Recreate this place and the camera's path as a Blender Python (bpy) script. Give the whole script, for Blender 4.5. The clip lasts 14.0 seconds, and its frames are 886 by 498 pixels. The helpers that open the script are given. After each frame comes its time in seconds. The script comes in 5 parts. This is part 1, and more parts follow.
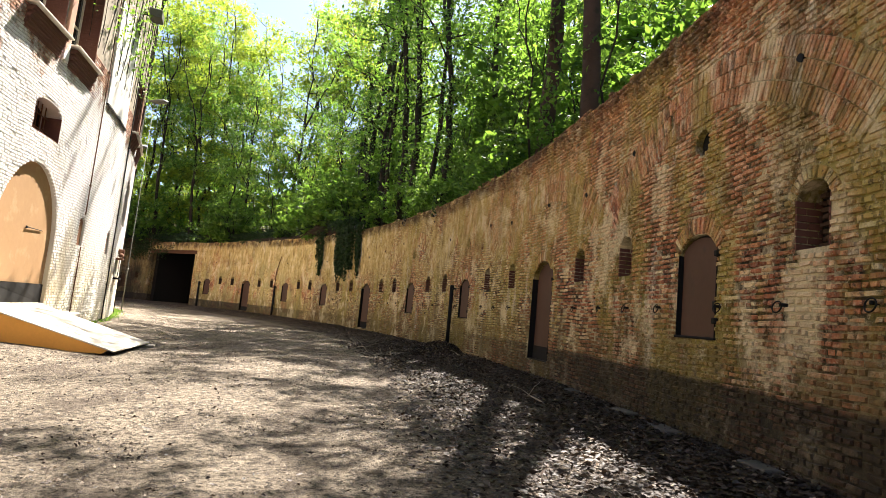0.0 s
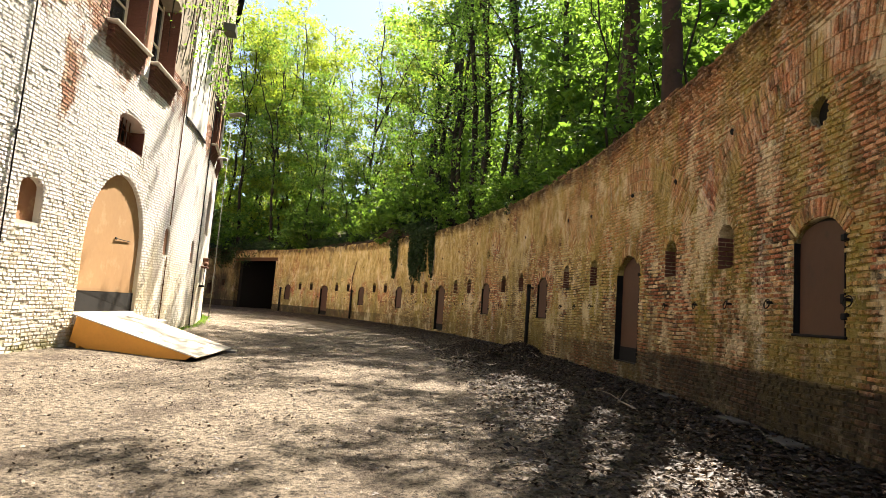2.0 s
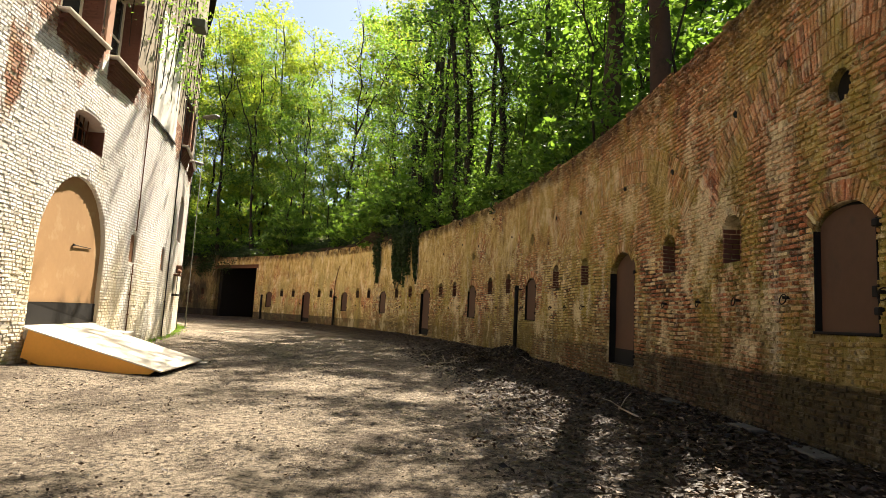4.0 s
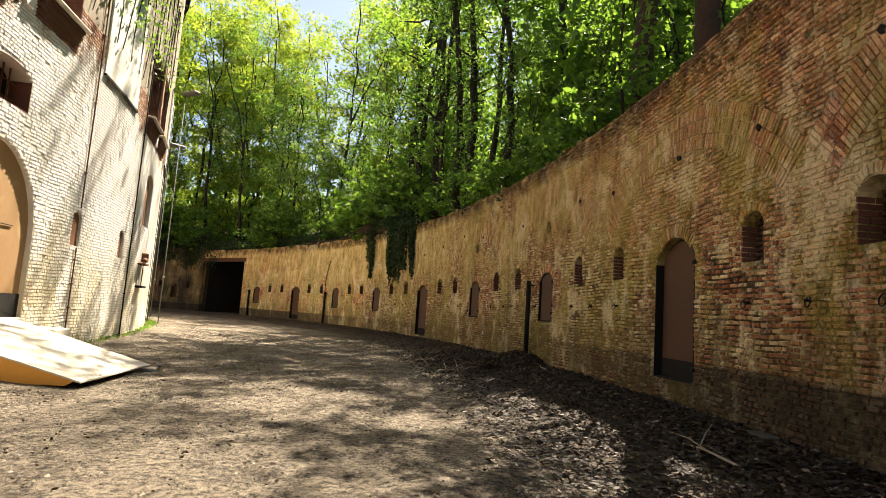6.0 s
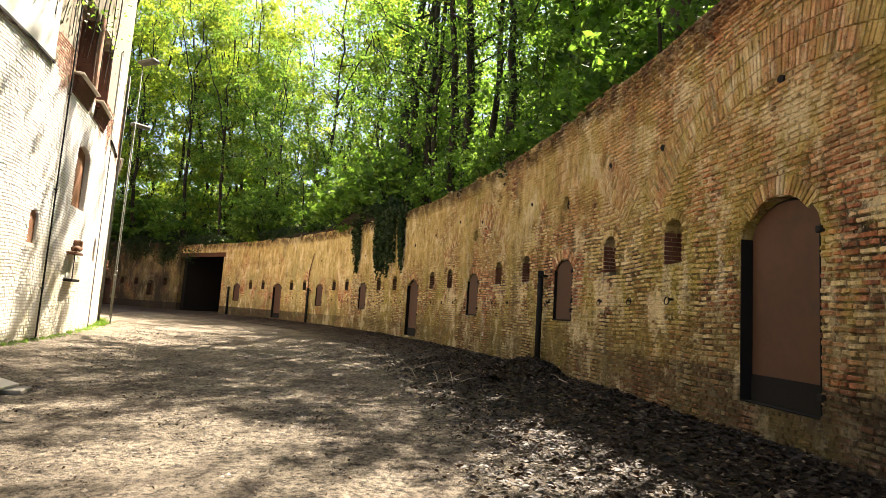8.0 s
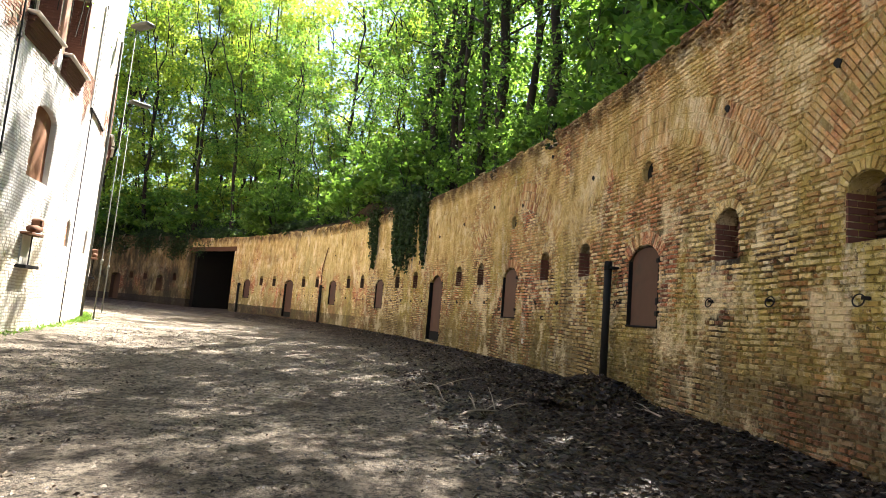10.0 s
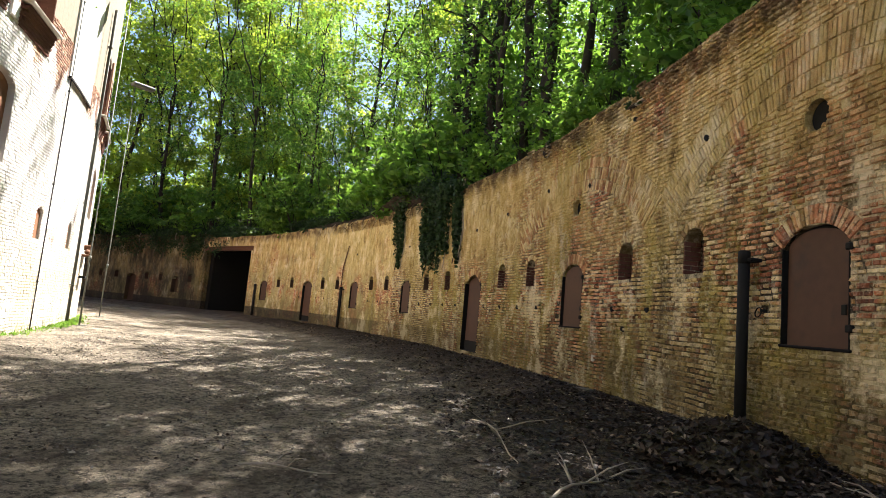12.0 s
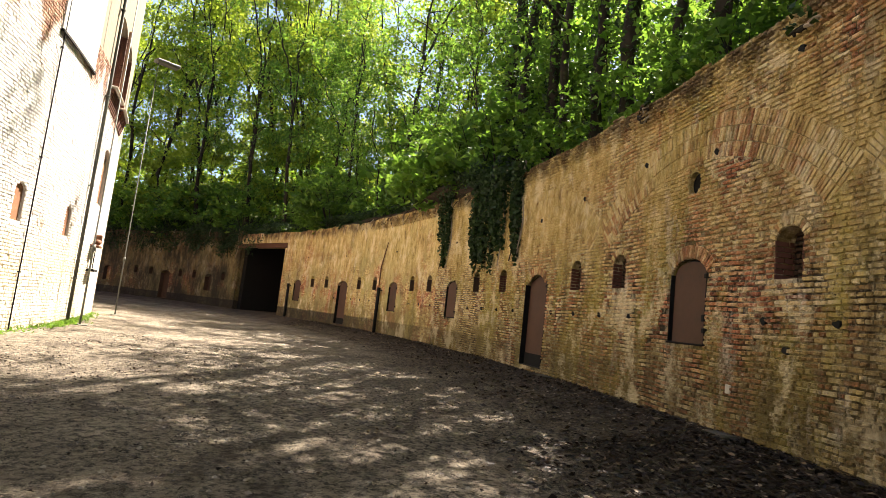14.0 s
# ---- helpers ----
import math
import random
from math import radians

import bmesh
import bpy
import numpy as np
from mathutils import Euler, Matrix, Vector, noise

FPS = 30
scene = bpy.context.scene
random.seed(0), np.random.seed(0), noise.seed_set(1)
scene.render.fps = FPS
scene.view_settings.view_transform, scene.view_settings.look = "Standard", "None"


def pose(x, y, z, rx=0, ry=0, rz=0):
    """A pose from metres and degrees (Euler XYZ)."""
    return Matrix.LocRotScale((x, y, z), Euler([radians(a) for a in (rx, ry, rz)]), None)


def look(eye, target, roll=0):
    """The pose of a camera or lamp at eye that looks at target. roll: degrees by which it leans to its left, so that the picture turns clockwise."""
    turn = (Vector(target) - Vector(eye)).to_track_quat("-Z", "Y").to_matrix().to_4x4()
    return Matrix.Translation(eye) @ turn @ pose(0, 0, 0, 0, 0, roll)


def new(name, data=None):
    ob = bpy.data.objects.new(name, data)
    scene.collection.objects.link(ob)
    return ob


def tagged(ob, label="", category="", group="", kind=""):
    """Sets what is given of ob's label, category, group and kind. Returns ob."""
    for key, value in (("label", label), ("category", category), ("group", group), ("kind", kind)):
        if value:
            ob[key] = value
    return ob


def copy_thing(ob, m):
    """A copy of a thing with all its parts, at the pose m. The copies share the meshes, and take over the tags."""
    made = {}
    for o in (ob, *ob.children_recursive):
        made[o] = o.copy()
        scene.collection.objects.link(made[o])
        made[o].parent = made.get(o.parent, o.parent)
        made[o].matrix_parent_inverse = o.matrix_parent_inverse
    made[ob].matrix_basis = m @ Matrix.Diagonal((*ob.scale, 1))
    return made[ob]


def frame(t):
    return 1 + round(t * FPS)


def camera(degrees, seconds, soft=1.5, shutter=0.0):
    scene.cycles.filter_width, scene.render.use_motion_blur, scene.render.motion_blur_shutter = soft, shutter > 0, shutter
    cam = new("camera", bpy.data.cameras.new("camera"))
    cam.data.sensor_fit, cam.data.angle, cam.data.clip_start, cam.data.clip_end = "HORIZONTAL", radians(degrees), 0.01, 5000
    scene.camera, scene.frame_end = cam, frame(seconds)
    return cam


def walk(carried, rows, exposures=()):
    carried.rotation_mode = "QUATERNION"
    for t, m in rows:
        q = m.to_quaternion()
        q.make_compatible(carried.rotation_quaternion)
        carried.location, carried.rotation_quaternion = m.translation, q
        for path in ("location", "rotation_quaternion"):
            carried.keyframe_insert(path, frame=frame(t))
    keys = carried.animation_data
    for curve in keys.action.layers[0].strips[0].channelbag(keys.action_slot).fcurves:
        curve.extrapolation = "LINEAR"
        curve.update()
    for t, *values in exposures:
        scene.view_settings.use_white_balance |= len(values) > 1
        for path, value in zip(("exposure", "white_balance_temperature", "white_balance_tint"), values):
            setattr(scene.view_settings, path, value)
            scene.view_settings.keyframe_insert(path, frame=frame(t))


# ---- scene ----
cam = camera(74.6, 14.0, soft=0.5)
METRES, EYE, TILT, LEAN, TURN = 15.48, 1.35, -0.42, 0.0, 0.0
ROWS = [
    (0.0, 0.0, 0.0, 0.0, -0.68, 7.12, -5.44),
    (0.5, -0.0012, 0.0213, 0.0004, 0.98, 7.15, -5.65),
    (1.0, -0.0032, 0.03, 0.0004, 2.78, 7.05, -5.7),
    (1.5, -0.0036, 0.0325, 0.0004, 4.91, 6.82, -5.44),
    (2.0, -0.0037, 0.0324, 0.0004, 6.71, 6.58, -4.42),
    (2.5, -0.0026, 0.0345, 0.0007, 6.94, 6.87, -3.53),
    (3.0, -0.0018, 0.0422, 0.0012, 5.71, 7.09, -2.5),
    (5.5, -0.0269, 0.186, 0.0004, 4.99, 7.04, -3.92),
    (6.0, -0.032, 0.2329, 0.0015, 4.83, 6.99, -3.9),
    (6.5, -0.0364, 0.2822, 0.0024, 4.58, 6.93, -3.78),
    (7.0, -0.0402, 0.3299, 0.0031, 4.3, 6.88, -3.68),
    (9.5, -0.0623, 0.5747, 0.0024, 5.1, 6.82, -4.37),
    (10.0, -0.0772, 0.6189, 0.0025, 6.18, 6.92, -4.8),
    (10.5, -0.091, 0.6658, 0.004, 7.24, 7.01, -5.15),
    (11.0, -0.1076, 0.711, 0.0049, 7.65, 7.03, -5.05),
    (11.5, -0.1175, 0.7553, 0.0076, 7.91, 7.01, -5.01),
    (12.0, -0.1262, 0.8018, 0.0082, 8.42, 7.02, -5.13),
    (12.5, -0.1378, 0.8436, 0.0086, 9.36, 7.01, -5.51),
    (13.0, -0.1526, 0.8851, 0.0084, 10.06, 7.07, -5.8),
    (13.5, -0.1676, 0.9308, 0.0095, 11.23, 7.09, -6.21),
    (14.0, -0.1843, 0.9762, 0.0103, 12.0, 7.05, -6.36),
]
LIGHT = [(0.0, 2.5, 6500, 13), (2.5, 2.35, 7200, 13), (3.2, 2.15, 7300, 12), (6.5, 2.22, 7400, 11), (9.5, 3.1, 6500, 12), (11.0, 2.55, 5900, 9), (12.5, 2.5, 6500, 12), (14.0, 2.5, 6900, 13)]
walk(cam, [(t, pose(0, 0, EYE, TILT, LEAN, TURN) @ pose(METRES * x, METRES * y, METRES * z, 90 + pitch, roll, yaw)) for t, x, y, z, yaw, pitch, roll in ROWS], LIGHT)

# ---- world, sun, exposure ----
SUN_AZ, SUN_EL = 77.0, 57.0          # degrees: from +x towards +y, above the horizon
world = bpy.data.worlds.new("sky")
scene.world = world
world.use_nodes = True
wn = world.node_tree
sky = wn.nodes.new("ShaderNodeTexSky")
sky.sky_type = 'NISHITA'
sky.sun_disc = False
sky.sun_elevation = radians(SUN_EL)
sky.sun_rotation = radians(90 - SUN_AZ)
sky.air_density, sky.dust_density = 1.0, 1.0
wn.nodes["Background"].inputs["Strength"].default_value = 0.05
wn.links.new(sky.outputs[0], wn.nodes["Background"].inputs["Color"])
sun = new("sun", bpy.data.lights.new("sun", 'SUN'))
sun.data.energy, sun.data.angle, sun.data.color = 5.0, radians(0.45), (1.0, 0.93, 0.82)
sd = Vector((math.cos(radians(SUN_AZ)) * math.cos(radians(SUN_EL)), math.sin(radians(SUN_AZ)) * math.cos(radians(SUN_EL)), math.sin(radians(SUN_EL))))
sun.matrix_world = look(sd * 60, (0, 0, 0))

# ---- plan: two round walls about one centre ----
CX, CY, RO, RI = -53.92, 2.06, 57.21, 46.28
TOP_O, TOP_I = 5.6, 15.5
D2R = math.pi / 180


def at(r, a, z=0.0):
    return Vector((CX + r * math.cos(a * D2R), CY + r * math.sin(a * D2R), z))


def smooth(t):
    t = max(0.0, min(1.0, t))
    return t * t * (3 - 2 * t)


def ground_z(x, y):
    r, a = math.hypot(x - CX, y - CY), math.atan2(y - CY, x - CX) / D2R
    z = 0.10 * smooth(a / 40)
    z += 0.26 * smooth((r - RO + 2.2) / 2.0) + 0.12 * smooth((RI + 2.5 - r) / 2.0) * smooth(a / 8)
    z += 0.03 * noise.noise(Vector((x * 0.45, y * 0.45, 0))) + 0.012 * noise.noise(Vector((x * 2.1, y * 2.1, 4)))
    return z


# ---- materials ----
class Nodes:
    """A short hand for node trees."""

    def __init__(self, name):
        self.m = bpy.data.materials.new(name)
        self.m.use_nodes = True
        self.t = self.m.node_tree
        self.b = self.t.nodes["Principled BSDF"]
        self.b.inputs["Specular IOR Level"].default_value = 0.3
        self.out = self.t.nodes["Material Output"]

    def node(self, kind, **kw):
        n = self.t.nodes.new(kind)
        for k, v in kw.items():
            setattr(n, k, v)
        return n

    def link(self, a, b):
        self.t.links.new(a, b)

    def put(self, v, socket):
        if isinstance(v, (int, float)):
            socket.default_value = v
        elif isinstance(v, tuple):
            socket.default_value = v if len(v) != 3 or socket.type == 'VECTOR' else (*v, 1)
        else:
            self.link(v, socket)

    def pos(self, scale=(1, 1, 1)):
        g = self.node("ShaderNodeNewGeometry")
        n = self.node("ShaderNodeVectorMath", operation='MULTIPLY')
        self.link(g.outputs["Position"], n.inputs[0])
        n.inputs[1].default_value = scale
        return n.outputs[0]

    def height(self):
        g = self.node("ShaderNodeNewGeometry")
        s = self.node("ShaderNodeSeparateXYZ")
        self.link(g.outputs["Position"], s.inputs[0])
        return s

    def noise(self, scale, stretch=(1, 1, 1), detail=5.0, rough=0.6):
        n = self.node("ShaderNodeTexNoise")
        n.inputs["Scale"].default_value, n.inputs["Detail"].default_value, n.inputs["Roughness"].default_value = scale, detail, rough
        self.link(self.pos(stretch), n.inputs["Vector"])
        return n.outputs["Fac"]

    def ramp(self, fac, stops, mode='LINEAR'):
        n = self.node("ShaderNodeValToRGB")
        n.color_ramp.interpolation = mode
        e = n.color_ramp.elements
        while len(e) < len(stops):
            e.new(0.5)
        for i, (p, c) in enumerate(stops):
            e[i].position = p
            e[i].color = (*c, 1) if isinstance(c, tuple) else (c, c, c, 1)
        self.put(fac, n.inputs[0])
        return n.outputs[0]

    def mix(self, fac, a, b, blend='MIX'):
        n = self.node("ShaderNodeMix", data_type='RGBA', blend_type=blend)
        self.put(fac, n.inputs["Factor"])
        self.put(a, n.inputs[6])
        self.put(b, n.inputs[7])
        return n.outputs[2]

    def math(self, op, a, b=0.0, clamp=False):
        n = self.node("ShaderNodeMath", operation=op, use_clamp=clamp)
        self.put(a, n.inputs[0])
        self.put(b, n.inputs[1])
        return n.outputs[0]

    def rand(self, single=False):
        if single:
            return self.node("ShaderNodeObjectInfo").outputs["Random"]
        return self.node("ShaderNodeNewGeometry").outputs["Random Per Island"]

    def finish(self, colour, rough=0.9, bump=None, strength=0.4, distance=0.01, metal=0.0):
        self.put(colour, self.b.inputs["Base Color"])
        self.put(rough, self.b.inputs["Roughness"])
        self.b.inputs["Metallic"].default_value = metal
        if bump is not None:
            n = self.node("ShaderNodeBump")
            n.inputs["Strength"].default_value, n.inputs["Distance"].default_value = strength, distance
            self.link(bump, n.inputs["Height"])
            self.link(n.outputs[0], self.b.inputs["Normal"])
        return self.m


def plain(name, colour, rough=0.7, metal=0.0, vary=0.35, grain=18.0, spots=None):
    """A worn plain surface: the colour varied at two scales."""
    k = Nodes(name)
    dark = tuple(c * (1 - vary) for c in colour)
    c = k.mix(k.noise(1.6, detail=3), dark, colour)
    g = k.noise(grain)
    c = k.mix(k.math('MULTIPLY', g, 0.5), c, tuple(min(1, q * 1.25) for q in colour))
    if spots:
        c = k.mix(k.ramp(k.noise(3.0), [(0.55, 0.0), (0.68, 0.8)]), c, spots)
    return k.finish(c, rough, g, 0.25, 0.006, metal)


def old_brick(name, single=False, mortar=False, course=False, plaster=False, stain_shade=False):
    """The moat wall: red and yellow bricks under lichen, dark streaks and a tarred plinth; stain_shade darkens the far
    wall with stains and shade.
    """
    k = Nodes(name)
    if mortar:
        c = k.mix(k.ramp(k.noise(2.2, detail=8, rough=0.7), [(0.47, 0.0), (0.60, 1.0)]), (0.03, 0.022, 0.013), (0.68, 0.57, 0.38))
    else:
        r = k.rand(single)
        if course:
            b = k.node("ShaderNodeTexBrick")
            b.inputs["Color1"].default_value, b.inputs["Color2"].default_value, b.inputs["Mortar"].default_value = (0, 0, 0, 1), (1, 1, 1, 1), (0.4, 0.4, 0.4, 1)
            b.inputs["Scale"].default_value = 1.0
            b.inputs["Brick Width"].default_value, b.inputs["Row Height"].default_value, b.inputs["Mortar Size"].default_value = 0.227, 0.067, 0.008
            uv = k.node("ShaderNodeUVMap")
            k.link(uv.outputs[0], b.inputs["Vector"])
            r = k.mix(0.35, b.outputs["Color"], k.noise(6.0))
        own = r
        r = k.math('ADD', k.math('MULTIPLY', r, 0.66), k.math('MULTIPLY', k.ramp(k.noise(15.0, detail=9, rough=0.8), [(0.36, 0.0), (0.64, 1.0)]), 0.42), True)
        red = k.ramp(r, [(0.05, (0.045, 0.02, 0.014)), (0.35, (0.34, 0.095, 0.042)), (0.65, (0.64, 0.22, 0.10)), (1.0, (0.90, 0.60, 0.38))])
        tan = k.ramp(r, [(0.05, (0.085, 0.05, 0.018)), (0.35, (0.48, 0.32, 0.115)), (0.65, (0.78, 0.58, 0.24)), (1.0, (0.95, 0.82, 0.54))])
        patch = k.math('ADD', k.noise(0.30, detail=6, rough=0.65), k.ramp(k.math('MULTIPLY', k.height().outputs["Y"], 0.02), [(0.14, 0.0), (0.34, 0.12), (1.0, 0.15)]))
        patch = k.math('ADD', patch, k.math('MULTIPLY', k.math('SUBTRACT', own, 0.5), 0.22))
        high = k.math('MULTIPLY', k.math('SUBTRACT', k.height().outputs["Z"], 2.5), 0.9, True)
        patch = k.math('SUBTRACT', patch, k.math('MULTIPLY', high, k.ramp(k.math('MULTIPLY', k.height().outputs["Y"], 0.02), [(0.10, 0.15), (0.30, 0.12), (0.40, 0.03), (0.6, 0.0)])))
        c = k.mix(k.ramp(patch, [(0.57, 0.0), (0.67, 1.0)]), red, tan)
        c = k.mix(k.ramp(k.noise(22.0), [(0.40, 0.0), (0.7, 0.3)]), c, (0.50, 0.42, 0.28))
    # yellow-green lichen, then dark damp streaks
    c = k.mix(k.ramp(k.noise(0.7, (1, 1, 0.45), 7, 0.7), [(0.48, 0.0), (0.58, 0.7)]), c, (0.42, 0.345, 0.075))
    streak = k.noise(1.5, (1, 1, 0.10), 6, 0.7)
    c = k.mix(k.ramp(streak, [(0.53, 0.0), (0.65, 0.62)]), c, (0.06, 0.042, 0.02))
    c = k.mix(k.ramp(k.noise(1.9, (1, 1, 0.3), 8, 0.75), [(0.57, 0.0), (0.67, 0.7)]), c, (0.82, 0.74, 0.60))
    fine = k.noise(5.5, (1, 1, 0.07), 7, 0.75)
    c = k.mix(k.ramp(fine, [(0.54, 0.0), (0.66, 0.3)]), c, (0.06, 0.042, 0.02))
    c = k.mix(k.ramp(k.noise(7.0, detail=9, rough=0.8), [(0.37, 0.7), (0.45, 0.0)]), c, (0.05, 0.033, 0.018))
    c = k.mix(k.ramp(k.noise(15.0, (1, 1, 1.3), 8, 0.8), [(0.385, 0.85), (0.45, 0.0)]), c, (0.035, 0.026, 0.014))
    c = k.mix(k.ramp(k.noise(11.0, (1, 1, 1.2), 8, 0.8), [(0.56, 0.0), (0.65, 0.75)]), c, (0.78, 0.68, 0.47))
    if plaster:
        c = k.mix(k.ramp(k.noise(0.45, (1, 1, 0.7), 7, 0.7), [(0.48, 0.0), (0.56, 0.85)]), c, k.mix(k.noise(3.0), (0.34, 0.28, 0.10), (0.54, 0.46, 0.22)))
        c = k.mix(k.ramp(k.noise(0.33, (1, 1, 1.3), 6, 0.6), [(0.58, 0.0), (0.64, 0.65)]), c, (0.30, 0.10, 0.045))
        c = k.mix(k.ramp(k.noise(0.9, (1, 1, 0.3), 7, 0.75), [(0.54, 0.0), (0.66, 0.7)]), c, (0.05, 0.04, 0.02))
    # lime and lichen run down over the joints high on the wall
    zone = k.math('MULTIPLY', k.math('SUBTRACT', k.height().outputs["Z"], 2.3), 0.8, True)
    veil = k.math('MULTIPLY', k.ramp(k.noise(0.55, (1, 1, 0.8), 7, 0.7), [(0.36, 0.0), (0.52, 0.85)]), zone)
    veil = k.math('MULTIPLY', veil, k.ramp(k.math('MULTIPLY', k.height().outputs["Y"], 0.02), [(0.12, 0.2), (0.30, 0.45), (0.44, 1.0)]))
    c = k.mix(veil, c, k.ramp(k.noise(3.6, (1, 1, 0.42), 9, 0.78), [(0.34, (0.10, 0.065, 0.024)), (0.44, (0.46, 0.32, 0.11)), (0.54, (0.66, 0.50, 0.21)), (0.66, (0.86, 0.73, 0.46))]))
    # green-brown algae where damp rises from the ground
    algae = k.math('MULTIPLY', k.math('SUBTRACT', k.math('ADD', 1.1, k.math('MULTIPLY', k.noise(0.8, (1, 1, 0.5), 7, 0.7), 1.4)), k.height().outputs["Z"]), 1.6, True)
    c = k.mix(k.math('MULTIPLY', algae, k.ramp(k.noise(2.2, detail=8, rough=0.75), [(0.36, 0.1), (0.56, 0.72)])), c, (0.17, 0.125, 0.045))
    # broad damp patches and pale leached ones
    broad = k.noise(1.3, (1, 1, 0.7), 9, 0.72)
    c = k.mix(k.ramp(broad, [(0.55, 0.0), (0.67, 0.45)]), c, (0.12, 0.07, 0.03))
    c = k.mix(k.ramp(broad, [(0.37, 0.75), (0.46, 0.0)]), c, (0.80, 0.68, 0.44))
    # far wall: black stains and the shade of its sunless side, mixed into colour
    if stain_shade:
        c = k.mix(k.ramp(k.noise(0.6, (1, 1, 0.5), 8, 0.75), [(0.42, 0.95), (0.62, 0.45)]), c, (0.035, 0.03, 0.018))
    # moss and soot along the top
    up = k.math('MULTIPLY', k.math('SUBTRACT', k.height().outputs["Z"], k.math('ADD', 4.55, k.noise(2.0, (1, 1, 0.2), 5))), 3.0, True)
    c = k.mix(k.math('MULTIPLY', up, k.ramp(k.noise(2.6, detail=6), [(0.34, 0.0), (0.55, 0.85)])), c, (0.075, 0.038, 0.02))
    # tar on the plinth, worn off in places
    z = k.height().outputs["Z"]
    wob = k.math('MULTIPLY', k.math('SUBTRACT', k.noise(1.2, (1, 1, 1), 4), 0.5), 0.14)
    low = k.math('MULTIPLY', k.math('SUBTRACT', k.math('ADD', 0.96, wob), z), 18.0, True)
    tar = k.math('MULTIPLY', low, k.ramp(k.math('MULTIPLY', k.height().outputs["Y"], 0.016), [(0.17, 0.95), (0.225, 0.6), (0.28, 0.3), (0.38, 0.25), (0.58, 0.4), (0.70, 0.95)]))
    tar = k.math('MULTIPLY', tar, k.ramp(k.noise(7.0), [(0.25, 1.0), (0.75, 0.72)]))
    c = k.mix(tar, c, (0.024, 0.021, 0.017))
    return k.finish(c, 0.93, k.noise(24.0, detail=8, rough=0.72), 0.9, 0.025)


def white_brick(name, single=False, mortar=False, course=False):
    """The keep: limewashed below, bare red brick above and where the wash has come off."""
    k = Nodes(name)
    r = k.rand(single)
    if mortar:
        c = k.mix(k.noise(9.0), (0.20, 0.165, 0.12), (0.36, 0.31, 0.24))
    else:
        c = k.ramp(r, [(0.0, (0.20, 0.10, 0.07)), (0.4, (0.36, 0.19, 0.13)), (0.8, (0.46, 0.28, 0.19)), (1.0, (0.55, 0.42, 0.31))])
    z = k.height().outputs["Z"]
    n1 = k.noise(0.55, (1, 1, 0.6), 7, 0.68)
    n2 = k.noise(3.5, (1, 1, 1.4), 6, 0.7)
    up = k.math('MULTIPLY', k.math('SUBTRACT', z, 5.9), 0.16)
    f = k.math('SUBTRACT', k.math('ADD', k.math('MULTIPLY', n1, 0.8), k.math('MULTIPLY', n2, 0.3)), k.math('MAXIMUM', up, -0.10))
    # a tall strip beside the barred window where the wash has come off
    d = k.node("ShaderNodeVectorMath", operation='DISTANCE')
    k.link(k.pos((1, 1, 0.36)), d.inputs[0])
    d.inputs[1].default_value = (-8.28, 9.75, 1.80)
    f = k.math('SUBTRACT', f, k.math('MULTIPLY', k.math('SUBTRACT', 0.5, d.outputs["Value"], True), 0.6))
    wash = k.ramp(f, [(0.455, 0.0), (0.535, 0.45 if mortar else 0.95)])
    w = k.mix(k.noise(2.0, (1, 1, 0.3), 6), (0.74, 0.72, 0.69), (0.86, 0.85, 0.84))
    c = k.mix(wash, c, w)
    c = k.mix(k.ramp(k.noise(1.1, (1, 1, 0.5), 6), [(0.56, 0.0), (0.7, 0.25)]), c, (0.50, 0.41, 0.26))
    # limewash yellowed by damp low on the wall
    old = k.math('MULTIPLY', k.math('SUBTRACT', k.math('ADD', 2.2, k.math('MULTIPLY', n1, 1.6)), z), 0.7, True)
    c = k.mix(k.math('MULTIPLY', old, k.ramp(k.noise(0.9, (1, 1, 0.6), 7, 0.7), [(0.38, 0.15), (0.60, 0.65)])), c, (0.60, 0.50, 0.29))
    moss = k.math('MULTIPLY', k.math('SUBTRACT', 0.55, z), 3.0, True)
    c = k.mix(k.math('MULTIPLY', moss, k.ramp(k.noise(4.0), [(0.4, 0.0), (0.6, 0.8)])), c, (0.22, 0.21, 0.07))
    return k.finish(c, 0.9, k.noise(45.0, detail=6), 0.4, 0.008)


